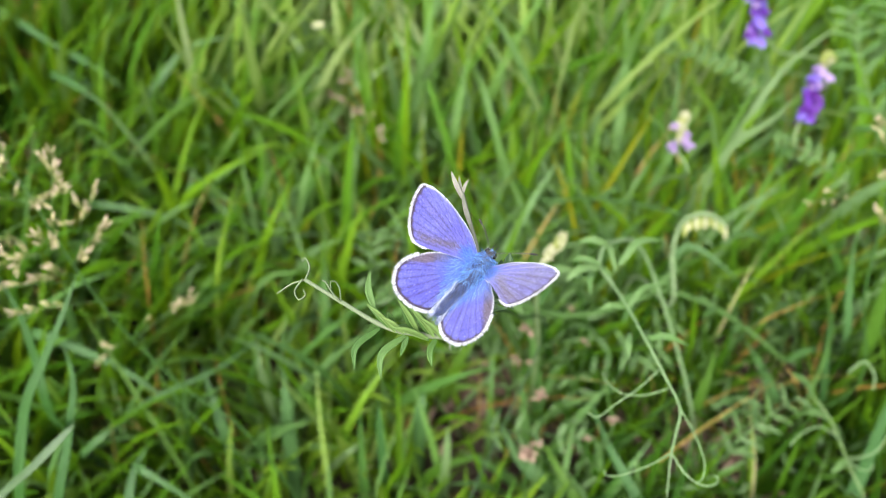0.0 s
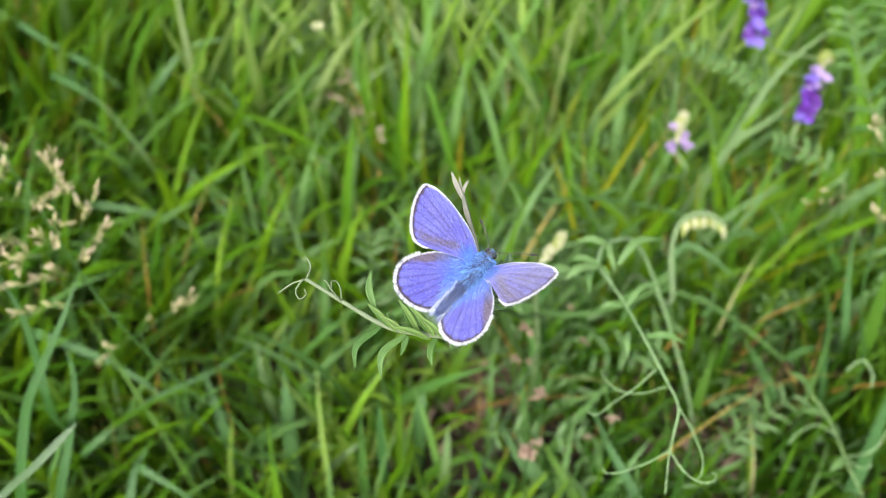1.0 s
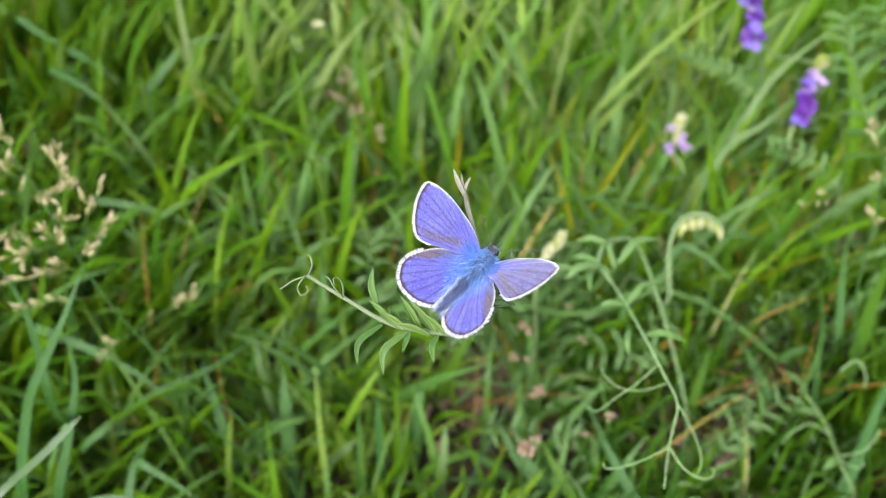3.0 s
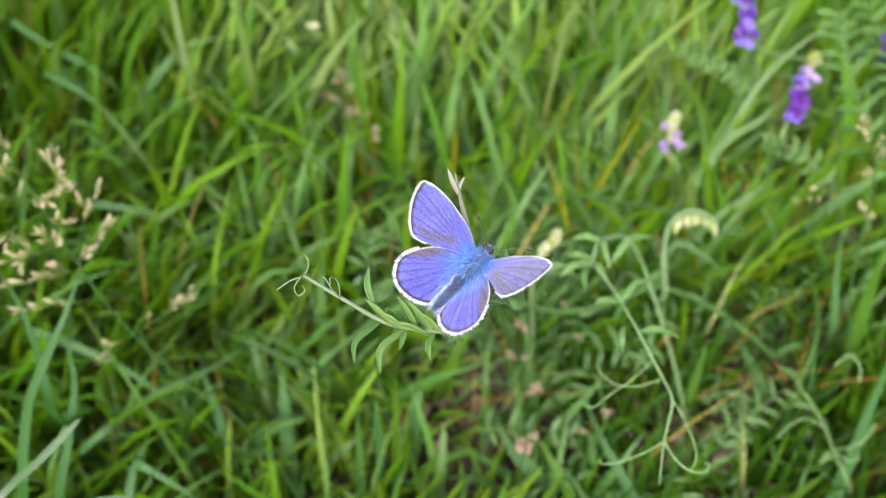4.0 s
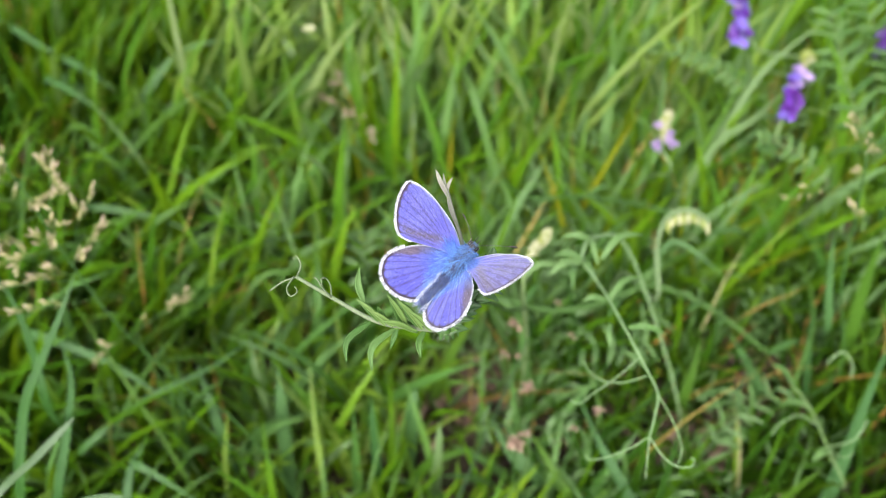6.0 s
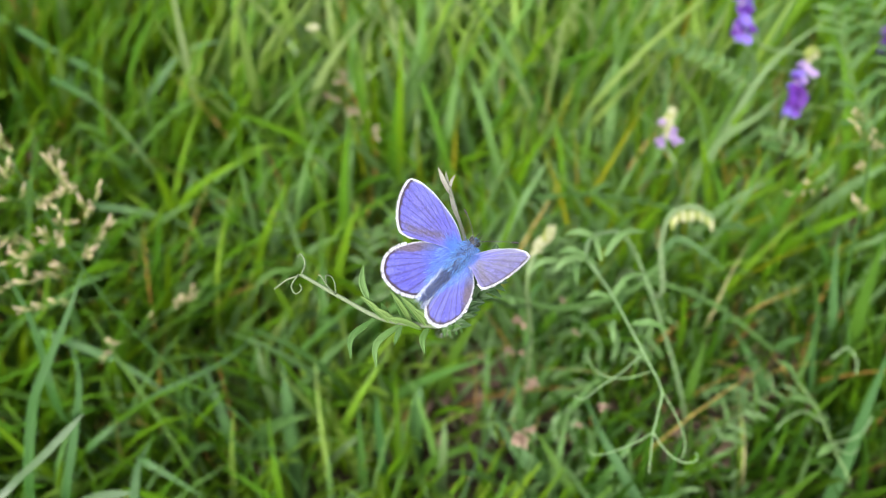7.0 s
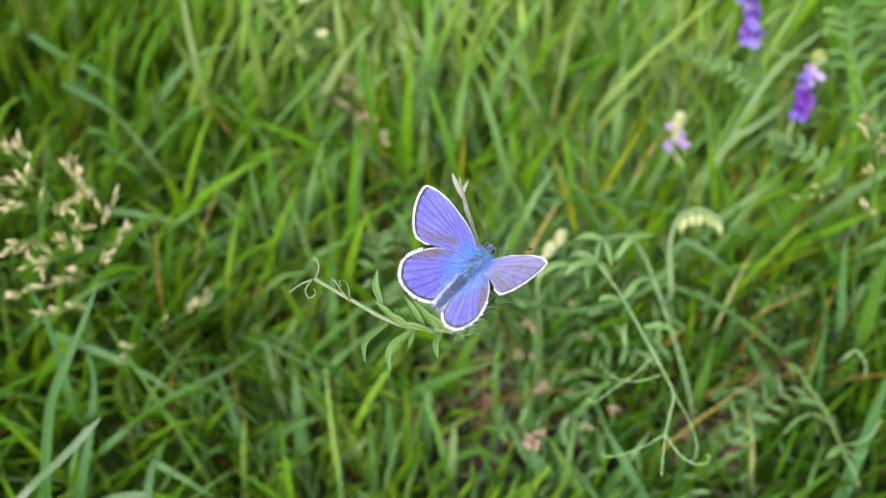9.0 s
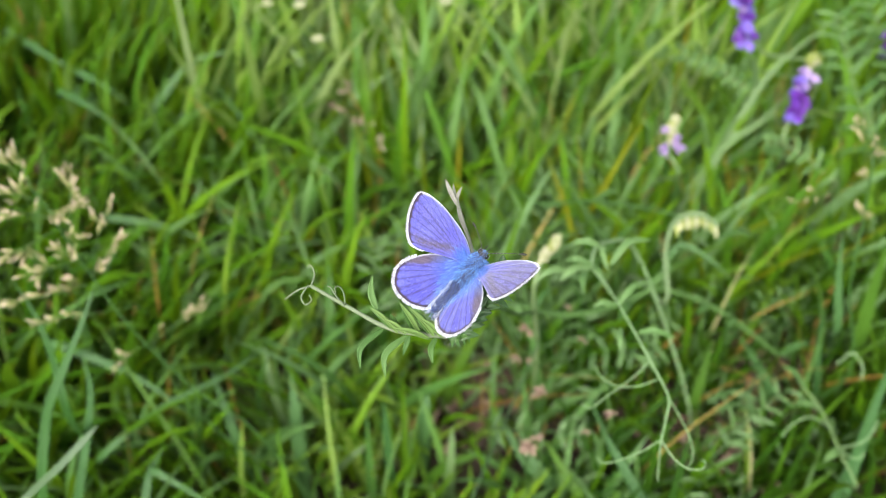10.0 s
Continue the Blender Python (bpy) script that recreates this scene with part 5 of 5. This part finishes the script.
    part("stem", tube(minus([(f[0], f[1], -0.006), (0.2002, 0.1311, 0.0599), (0.1867, 0.1381, 0.0865), (0.1736, 0.1469, 0.1079), (0.1608, 0.1547, 0.1216)], f), 0.0007, 0.0005), STEM, v)
    for pts in (((0.1792, 0.1426, 0.1000), (0.1658, 0.1426, 0.1107), (0.1550, 0.1380, 0.1120), (0.1503, 0.1339, 0.1096)), ((0.1867, 0.1387, 0.0870), (0.1888, 0.1350, 0.0972), (0.1920, 0.1352, 0.1041), (0.1956, 0.1399, 0.1109)), ((0.1867, 0.1387, 0.0870), (0.1881, 0.1322, 0.0906), (0.1907, 0.1301, 0.0941), (0.1914, 0.1315, 0.0967)), ((0.1783, 0.1602, 0.1266), (0.1833, 0.1617, 0.1333), (0.1870, 0.1566, 0.1301), (0.1863, 0.1521, 0.1260))):
        part("tendril", tube(minus(pts, f), 0.00042, 0.00028, 6, 5), PALE_STEM, v, "thin curled tendril")
    for a, b in (((0.1872, 0.1381, 0.0865), (0.1765, 0.1315, 0.0873)), ((0.1736, 0.1469, 0.1079), (0.1583, 0.1473, 0.1149)), ((0.1633, 0.1528, 0.1199), (0.1523, 0.1592, 0.1283))):
        part("leaflet", leaflet(*minus((a, b), f), 0.0036, (0, 0, -0.15)), VETCH, v)
    # long stems lying across the meadow
    for label, pts, r in (("pale green vetch stem lying across the grass", [(0.04, 0.5, -0.006), (0.0521, 0.3145, 0.0906), (0.0951, 0.3005, 0.0981), (0.1381, 0.2832, 0.1027), (0.1680, 0.2728, 0.0934)], 0.0013), ("leafy pale vetch stem among tall grass", [(0.12, 0.62, -0.006), (0.1450, 0.4621, 0.1024), (0.1975, 0.4382, 0.1077), (0.2374, 0.4147, 0.1135), (0.2733, 0.4073, 0.1069)], 0.0014), ("ribbed pale green stem crossing the tangle", [(0.06, 0.24, -0.006), (0.0282, 0.1936, 0.1297), (0.0592, 0.1966, 0.1190), (0.0933, 0.2098, 0.1106), (0.1150, 0.2182, 0.1115), (0.1512, 0.2145, 0.0947), (0.1861, 0.2022, 0.0701)], 0.0017)):
        f = (pts[0][0], pts[0][1], 0.0)
        v = thing("vetch_vine", f, label, "wild plant")
        part("stem", tube(minus(pts, f), r * 0.85, r * 0.7), VETCH, v)
        rng = random.Random(len(label))
        line = smooth_line(minus(pts, f), 5)
        for q in line[6::2]:
            d = Vector((rng.uniform(-1, 1), rng.uniform(-0.6, 0.6), rng.uniform(0, 1))).normalized()
            part("leaflet", leaflet(q, q + d * rng.uniform(0.012, 0.02), rng.uniform(0.003, 0.0045), (0, 0, -0.15)), VETCH, v)


def pinnate(rachis, span, count, width, seed):
    """A pinnate leaf: pairs of leaflets along a rachis, in one joined piece per leaf."""
    rng = random.Random(seed)
    line = smooth_line(rachis, 8)
    out = [tube(rachis, 0.0006, 0.0003, 5, 6)]
    for i in range(count):
        k = 0.12 + 0.86 * i / (count - 1)
        j = min(int(k * (len(line) - 1)), len(line) - 2)
        p, d = line[j], (line[j + 1] - line[j]).normalized()
        s = d.cross(Vector((0, -0.5, 0.85))).normalized()
        for sg in (-1, 1):
            tipv = p + (s * sg + d * 0.45 + Vector((0, 0, rng.uniform(-0.2, 0.25)))).normalized() * span * (1 - 0.35 * k) * rng.uniform(0.85, 1.1)
            out.append(leaflet(p, tipv, width, (0, 0, -0.12), (0, -0.5, 0.85)))
    return out


def build_pinnate_leaves():
    for pts, span, n, seed in (([(0.3136, 0.3554, 0.0735), (0.3012, 0.3884, 0.0966), (0.2932, 0.4251, 0.1229), (0.2902, 0.4505, 0.1390)], 0.027, 9, 1), ([(0.3552, 0.4089, 0.0813), (0.3454, 0.4517, 0.1064), (0.3349, 0.4894, 0.1269)], 0.027, 8, 2), ([(0.2208, 0.3959, 0.1101), (0.1995, 0.4119, 0.1177), (0.1737, 0.4251, 0.1229)], 0.012, 8, 3), ([(0.2615, 0.3245, 0.0861), (0.2359, 0.3408, 0.1008), (0.2140, 0.3449, 0.1045)], 0.014, 7, 4)):
        b = Vector(pts[0])
        foot = (b.x + 0.004, b.y + 0.02, 0.0)
        th = thing("vetch_sprig", foot, "grey-green feathery vetch leaf with paired narrow leaflets", "wild plant", "feathery vetch sprigs")
        pieces = pinnate(minus(pts, foot), span, n, 0.0042, seed)
        part("stalk", joined([pieces[0], tube([(0, 0, -0.006), (0, -0.004, b.z * 0.5), b - Vector(foot)], 0.0009, 0.0006)]), STEM, th)
        for q in pieces[1:]:
            part("leaflet", q, VETCH, th)


BARE = ((0.015, 0.232), (0.21, 0.222), (0.161, 0.173), (0.296, 0.373))


def build_undergrowth():
    """The tangle of small vetch and clover leaves low between the grass, as one object."""
    rng = random.Random(23)
    out = []
    for i in range(128):
        if i < 8:
            x, y, z = rng.gauss(0.065, 0.035), rng.gauss(0.195, 0.04), rng.uniform(0.03, 0.085)
        elif i < 83:
            x, y, z = rng.gauss(0.07, 0.08), rng.gauss(0.30, 0.08), rng.uniform(0.02, 0.075)
        else:
            x, y, z = rng.uniform(-0.5, 0.6), rng.uniform(0.26, 0.95), rng.uniform(0.015, 0.06)
        a = rng.uniform(0, 6.3)
        d = Vector((math.cos(a), math.sin(a), rng.uniform(-0.1, 0.5))).normalized()
        p = Vector((x, y, z))
        ln = rng.uniform(0.03, 0.055)
        spray = pinnate([p, p + d * ln * 0.5 + Vector((0, 0, 0.004)), p + d * ln], rng.uniform(0.009, 0.02), 5, rng.uniform(0.0018, 0.0032), i)
        out += [q for q in spray if rng.random() < 0.72]
        out.append(tube([(x + rng.uniform(-0.03, 0.03), y + rng.uniform(-0.01, 0.03), -0.006), p], 0.0005, 0.0004, 5, 3))
    tagged(new("undergrowth", mesh_of("undergrowth", *joined(out), UNDER)), "low tangle of small green vetch leaves between grass", "undergrowth", kind="stuff")
    out = []
    for i in range(1250):
        x, y = (rng.uniform(-0.4, 0.45), rng.uniform(0.1, 0.7)) if i < 560 else (BARE[i % 4][0] + rng.gauss(0, 0.022), BARE[i % 4][1] + rng.gauss(0, 0.019))
        a = rng.uniform(0, 6.3)
        d = Vector((math.cos(a), math.sin(a), rng.uniform(-0.1, 0.2)))
        p = Vector((x, y, rng.uniform(0.001, 0.012)))
        out.append(leaflet(p, p + d * rng.uniform(0.008, 0.026), rng.uniform(0.0015, 0.006), (0, 0, -rng.uniform(0, 0.3)), (rng.uniform(-0.4, 0.4), rng.uniform(-0.4, 0.4), 1)))
    tagged(new("leaf_litter", mesh_of("leaf_litter", *joined(out), LITTER)), "brown withered leaf bits lying on the soil", "leaf litter", kind="stuff")


def build_crumbs():
    """Crumbs of soil lying loose where the grass is worn thin."""
    rng = random.Random(71)
    out = []
    for i in range(2200):
        c = rng.choice(BARE)
        x, y = c[0] + rng.gauss(0, 0.04), c[1] + rng.gauss(0, 0.034)
        r = 0.0012 + 0.004 * rng.random() ** 3
        rows = [(-0.9 * r, 0.4 * r), (-0.35 * r, r), (0.4 * r, 0.85 * r), (0.85 * r, 0.3 * r)]
        v, f = bulb(rows, 6)
        turn = Matrix.Rotation(rng.uniform(0, 3), 3, Vector((rng.uniform(-1, 1), rng.uniform(-1, 1), 1)))
        at = Vector((x, y, rng.uniform(-0.006, 0.004)))
        out.append(([turn @ (Vector(q) * rng.uniform(0.75, 1.25)) + at for q in v], f))
    tagged(new("soil_crumbs", mesh_of("soil_crumbs", *joined(out), CLOD, False)), "loose brown crumbs of soil on bare ground", "soil", kind="stuff")


def shoot(label, wid, pts, mat, tip=0.6):
    """A single grass blade that stands out from the meadow, rooted in the soil and leaning over."""
    a = Vector(pts[0])
    lean = 0.55 * a.z / (0.386 - a.z)
    foot = (a.x * (1 + lean), a.y * (1 + lean), 0.0)
    whole = [(foot[0], foot[1], -0.006), Vector(foot).lerp(a, 0.5) + Vector((0, 0.004, 0)), *pts] if a.z > 0.03 else [(a.x, a.y, -0.006), *pts[1:]]
    th = thing("grass_shoot", foot, label, "grass", "single grass shoots")
    part("blade", blade(minus(whole, foot), wid, (0.1, -0.65, 0.75), 0.28, 6, tip=tip), mat, th)


def build_blades():
    shoot("broad folded green grass blade standing upright", 0.0038, [(-0.1605, 0.1004, 0.1265), (-0.1488, 0.1180, 0.1666), (-0.1389, 0.1282, 0.1839), (-0.1298, 0.1382, 0.1983), (-0.1231, 0.1489, 0.2106)], RIBBED_GRASS)
    shoot("narrow bluish grass blade leaning out", 0.0034, [(-0.1544, 0.1309, 0.1405), (-0.1526, 0.1401, 0.1690), (-0.1542, 0.1487, 0.1875), (-0.1597, 0.1563, 0.2038)], RIBBED_GRASS)
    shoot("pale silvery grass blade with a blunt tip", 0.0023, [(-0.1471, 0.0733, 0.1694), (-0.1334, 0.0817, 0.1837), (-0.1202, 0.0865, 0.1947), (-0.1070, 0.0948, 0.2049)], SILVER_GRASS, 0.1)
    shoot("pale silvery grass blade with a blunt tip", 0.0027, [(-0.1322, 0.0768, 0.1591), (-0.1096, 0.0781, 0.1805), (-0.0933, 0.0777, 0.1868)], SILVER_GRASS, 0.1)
    shoot("broad bluish-green blade lying aslant", 0.005, [(-0.2163, 0.2078, 0.0887), (-0.1894, 0.2007, 0.0823), (-0.1603, 0.1878, 0.0774), (-0.1319, 0.1707, 0.0688)], PALE_GRASS)
    shoot("long light green blade lying aslant", 0.0032, [(-0.1736, 0.1477, 0.0750), (-0.1429, 0.1690, 0.0874), (-0.1128, 0.1864, 0.0896), (-0.0908, 0.2100, 0.0907)], PALE_GRASS)
    shoot("arching light green grass blade", 0.0075, [(-0.2482, 0.4579, 0.0448), (-0.2232, 0.4752, 0.0738), (-0.1963, 0.4867, 0.0908), (-0.1609, 0.4869, 0.0978)], PALE_GRASS)
    shoot("arching light green grass blade", 0.006, [(-0.2214, 0.4316, 0.0480), (-0.2124, 0.4449, 0.0600), (-0.1945, 0.4542, 0.0684), (-0.1788, 0.4532, 0.0675)], PALE_GRASS)
    shoot("bluish grass blade lying level", 0.005, [(-0.2382, 0.3302, 0.0643), (-0.2115, 0.3279, 0.0623), (-0.1848, 0.3234, 0.0582), (-0.1619, 0.3152, 0.0508)], PALE_GRASS)
    shoot("broad upright light green blade", 0.0100, [(-0.1211, 0.2682, -0.0184), (-0.1194, 0.2974, 0.0213), (-0.1096, 0.3172, 0.0459), (-0.1000, 0.3393, 0.0725)], PALE_GRASS)
    shoot("broad slanting green grass stem", 0.0075, [(0.1623, 0.3264, 0.0474), (0.1818, 0.3458, 0.0717), (0.1989, 0.3648, 0.0955), (0.2288, 0.3945, 0.1290), (0.2749, 0.4180, 0.1568)], FADED_GRASS)
    shoot("broad slanting green grass stem", 0.0060, [(0.1703, 0.3365, 0.0700), (0.1961, 0.3590, 0.0929), (0.2213, 0.3693, 0.1062), (0.2413, 0.3819, 0.1243)], FADED_GRASS)
    shoot("light green slanting grass blade", 0.0055, [(0.1002, 0.1213, 0.0512), (0.0893, 0.1376, 0.0658), (0.0809, 0.1531, 0.0731), (0.0733, 0.1757, 0.0800)], PALE_GRASS)
    shoot("curved light green grass blade", 0.0045, [(0.1331, 0.2605, 0.0823), (0.1395, 0.2622, 0.0973), (0.1505, 0.2550, 0.0975), (0.1659, 0.2404, 0.0912)], PALE_GRASS)
    shoot("upright bluish blade with a broken tip", 0.0058, [(0.2183, 0.2113, 0.0784), (0.2118, 0.2246, 0.1106), (0.2093, 0.2370, 0.1352)], PALE_GRASS)
    shoot("pale narrow upright blade", 0.0050, [(-0.1430, 0.1139, 0.0714), (-0.1412, 0.1311, 0.0869), (-0.1343, 0.1411, 0.0959)], PALE_GRASS)
    shoot("pale blade lying low", 0.0040, [(-0.1400, 0.1340, 0.0895), (-0.1250, 0.1262, 0.0892), (-0.1056, 0.1158, 0.0866)], PALE_GRASS)
    shoot("bluish blade lying low", 0.0060, [(-0.1098, 0.2653, 0.0193), (-0.0873, 0.2616, 0.0295), (-0.0657, 0.2495, 0.0321), (-0.0567, 0.2389, 0.0225)], PALE_GRASS)
    shoot("long green blade lying across", 0.0060, [(-0.4034, 0.5758, 0.0702), (-0.3665, 0.5508, 0.0611), (-0.3306, 0.5203, 0.0471)], PALE_GRASS)
    shoot("green blade lying across", 0.0075, [(-0.3316, 0.5029, 0.0584), (-0.2999, 0.4855, 0.0561), (-0.2691, 0.4562, 0.0432)], PALE_GRASS)
    shoot("yellowing upright grass blade", 0.0035, [(-0.0621, 0.3386, -0.0088), (-0.0546, 0.3542, 0.0186), (-0.0486, 0.3725, 0.0418), (-0.0440, 0.3935, 0.0675)], STRAW)
    shoot("yellow-orange withering leaf among grass", 0.0007, [(0.1661, 0.2111, 0.0917), (0.1789, 0.2117, 0.1057), (0.1958, 0.2140, 0.1145)], STRAW)
    shoot("pale yellow withered grass blade", 0.0015, [(0.1533, 0.2193, 0.0722), (0.1615, 0.2318, 0.0969), (0.1721, 0.2445, 0.1150)], PALE_STRAW)
    shoot("orange-brown withering grass blade", 0.0007, [(0.1438, 0.1889, 0.0447), (0.1584, 0.1908, 0.0599), (0.1799, 0.1930, 0.0619)], STRAW)
    shoot("pale dry upright grass stalk", 0.0022, [(0.1631, 0.1430, 0.0303), (0.1646, 0.1612, 0.0467), (0.1616, 0.1789, 0.0627)], PALE_STRAW)
    shoot("yellowing narrow grass blade", 0.0028, [(0.0552, 0.4328, 0.0356), (0.0520, 0.4549, 0.0690), (0.0523, 0.4710, 0.0969)], PALE_STRAW)
    shoot("withered straw-coloured grass leaf", 0.007, [(-0.1656, 0.4761, 0.0342), (-0.1522, 0.4801, 0.0446), (-0.1273, 0.4862, 0.0567)], PALE_STRAW)
    shoot("dark green upright blade", 0.0042, [(-0.1691, 0.1158, 0.0866), (-0.1598, 0.1334, 0.1159), (-0.1547, 0.1487, 0.1364), (-0.1566, 0.1599, 0.1532)], PALE_GRASS)
    shoot("broad green blade lying aslant", 0.0085, [(0.1964, 0.1250, 0.0410), (0.2052, 0.1417, 0.0628), (0.2147, 0.1620, 0.0878), (0.2290, 0.1864, 0.1098)], PALE_GRASS)
    shoot("broad bluish grass blade standing upright", 0.0075, [(-0.0826, 0.1469, 0.0200), (-0.0825, 0.1721, 0.0500), (-0.0837, 0.1924, 0.0800)], PALE_GRASS)
    shoot("light green narrow blade standing upright", 0.0040, [(-0.0952, 0.1869, 0.0300), (-0.0979, 0.1944, 0.0600), (-0.1013, 0.2107, 0.0800)], FADED_GRASS)
    shoot("bluish-green blade leaning over", 0.0055, [(-0.1095, 0.1489, 0.0300), (-0.1142, 0.1674, 0.0600), (-0.1265, 0.1931, 0.0800)], PALE_GRASS)
    shoot("long thin olive-green grass stem", 0.0024, [(-0.1215, 0.1354, 0.0500), (-0.1393, 0.1575, 0.0800), (-0.1671, 0.1894, 0.1000), (-0.1797, 0.2039, 0.1300)], LEAF_GRASS)
    shoot("pale blade lying low over others", 0.0040, [(-0.0743, 0.1678, 0.0300), (-0.0530, 0.1657, 0.0350), (-0.0396, 0.1763, 0.0350)], FADED_GRASS)
    shoot("bluish-green narrow upright blade", 0.0048, [(-0.0298, 0.1420, 0.0300), (-0.0313, 0.1565, 0.0600), (-0.0317, 0.1689, 0.0900)], PALE_GRASS)
    shoot("light green short upright blade", 0.0048, [(-0.0008, 0.1409, 0.0300), (0.0016, 0.1545, 0.0500), (0.0027, 0.1635, 0.0700)], FADED_GRASS)
    shoot("yellowish-green blade lying low", 0.0060, [(-0.0247, 0.1513, 0.0300), (-0.0030, 0.1544, 0.0400), (0.0245, 0.1613, 0.0450)], LEAF_GRASS)
    shoot("broad dull green blade leaning over", 0.0110, [(0.0567, 0.1450, 0.0400), (0.0418, 0.1538, 0.0500), (0.0288, 0.1700, 0.0600)], PALE_GRASS)
    shoot("green blade leaning over", 0.0060, [(0.0670, 0.1317, 0.0500), (0.0575, 0.1458, 0.0600), (0.0490, 0.1564, 0.0700)], LEAF_GRASS)
    shoot("broad bluish short blade", 0.0075, [(-0.0152, 0.1709, 0.0300), (-0.0127, 0.1777, 0.0500), (-0.0102, 0.1864, 0.0650)], PALE_GRASS)
    shoot("broad green blade lying aslant", 0.0070, [(-0.0547, 0.1784, 0.0300), (-0.0652, 0.1820, 0.0500), (-0.0783, 0.1880, 0.0700)], LEAF_GRASS)
    shoot("bluish-green narrow upright blade", 0.0050, [(0.2149, 0.1937, 0.0400), (0.2094, 0.2049, 0.0700), (0.2031, 0.2137, 0.1000)], PALE_GRASS)
    shoot("broad green upright blade", 0.0080, [(0.1410, 0.1876, 0.0400), (0.1447, 0.1976, 0.0600), (0.1526, 0.2135, 0.0700)], LEAF_GRASS)
    shoot("broad bluish blade hanging over", 0.0080, [(0.1887, 0.1941, 0.0400), (0.1771, 0.2045, 0.0600), (0.1629, 0.2101, 0.0800)], PALE_GRASS)
    shoot("broad green blade standing aslant", 0.0110, [(0.2364, 0.2112, 0.0600), (0.2347, 0.2248, 0.1000), (0.2373, 0.2367, 0.1300)], LEAF_GRASS)
    shoot("arching bluish grass blade", 0.0060, [(-0.2975, 0.4798, 0.0850), (-0.2641, 0.4533, 0.0880), (-0.2470, 0.4421, 0.0800)], PALE_GRASS)
    shoot("arching bluish grass blade", 0.0060, [(-0.3023, 0.4530, 0.0850), (-0.2682, 0.4274, 0.0880), (-0.2473, 0.4161, 0.0780)], PALE_GRASS)
    shoot("arching bluish grass blade", 0.0060, [(-0.3537, 0.5205, 0.0900), (-0.3186, 0.4888, 0.0940), (-0.2937, 0.4781, 0.0850)], PALE_GRASS)
    shoot("pale blade leaning among grass", 0.0060, [(-0.0702, 0.4441, 0.0750), (-0.0533, 0.4431, 0.0900), (-0.0315, 0.4542, 0.1000)], FADED_GRASS)
    shoot("pale blade leaning among grass", 0.0055, [(0.0533, 0.4632, 0.0700), (0.0385, 0.4650, 0.1000), (0.0302, 0.4856, 0.1100)], FADED_GRASS)
    shoot("pale bent blade with a rounded tip", 0.0060, [(0.0114, 0.4237, 0.0500), (0.0207, 0.4193, 0.0750), (0.0231, 0.4270, 0.0950)], FADED_GRASS)
    shoot("light green upright blade", 0.0060, [(-0.0201, 0.3798, 0.0450), (-0.0151, 0.3863, 0.0800), (-0.0135, 0.4028, 0.1000)], FADED_GRASS)
    shoot("pale blade leaning among grass", 0.0060, [(-0.1953, 0.3343, 0.0400), (-0.1723, 0.3372, 0.0700), (-0.1659, 0.3472, 0.0850)], PALE_GRASS)
    shoot("pale blade leaning among grass", 0.0050, [(-0.1423, 0.3212, 0.0500), (-0.1522, 0.3310, 0.0650), (-0.1710, 0.3515, 0.0700)], PALE_GRASS)
    shoot("pale blade leaning among grass", 0.0050, [(-0.1086, 0.4748, 0.0800), (-0.1172, 0.4798, 0.1000), (-0.1360, 0.5058, 0.1050)], FADED_GRASS)
    shoot("bluish-green blade leaning over", 0.0060, [(-0.1263, 0.3919, 0.0500), (-0.1496, 0.4153, 0.0800), (-0.1784, 0.4527, 0.0900)], PALE_GRASS)
    shoot("broad green blade leaning over", 0.0070, [(-0.1260, 0.3776, 0.0400), (-0.1353, 0.3942, 0.0700), (-0.1540, 0.4226, 0.0850)], LEAF_GRASS)


def motions():
    walk(butterfly, [(r[0], pose(*r[1:])) for r in BUTTERFLY_ROWS])
    walk(perch, [(r[0], pose(*r[1:])) for r in PERCH_ROWS])
    for k, kind in enumerate(("forewing", "hindwing")):
        walk(wings["right", kind], [(r[0], wing_pose("right", k, r[1 + k])) for r in RIGHT_WINGS_ROWS])


build_ground()
build_meadow()
butterfly, wings = build_butterfly()
perch = build_perch()
build_panicles()
build_flowers()
build_small_flowers()
build_withered_heads()
build_vine()
build_pinnate_leaves()
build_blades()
build_undergrowth()
build_crumbs()
motions()
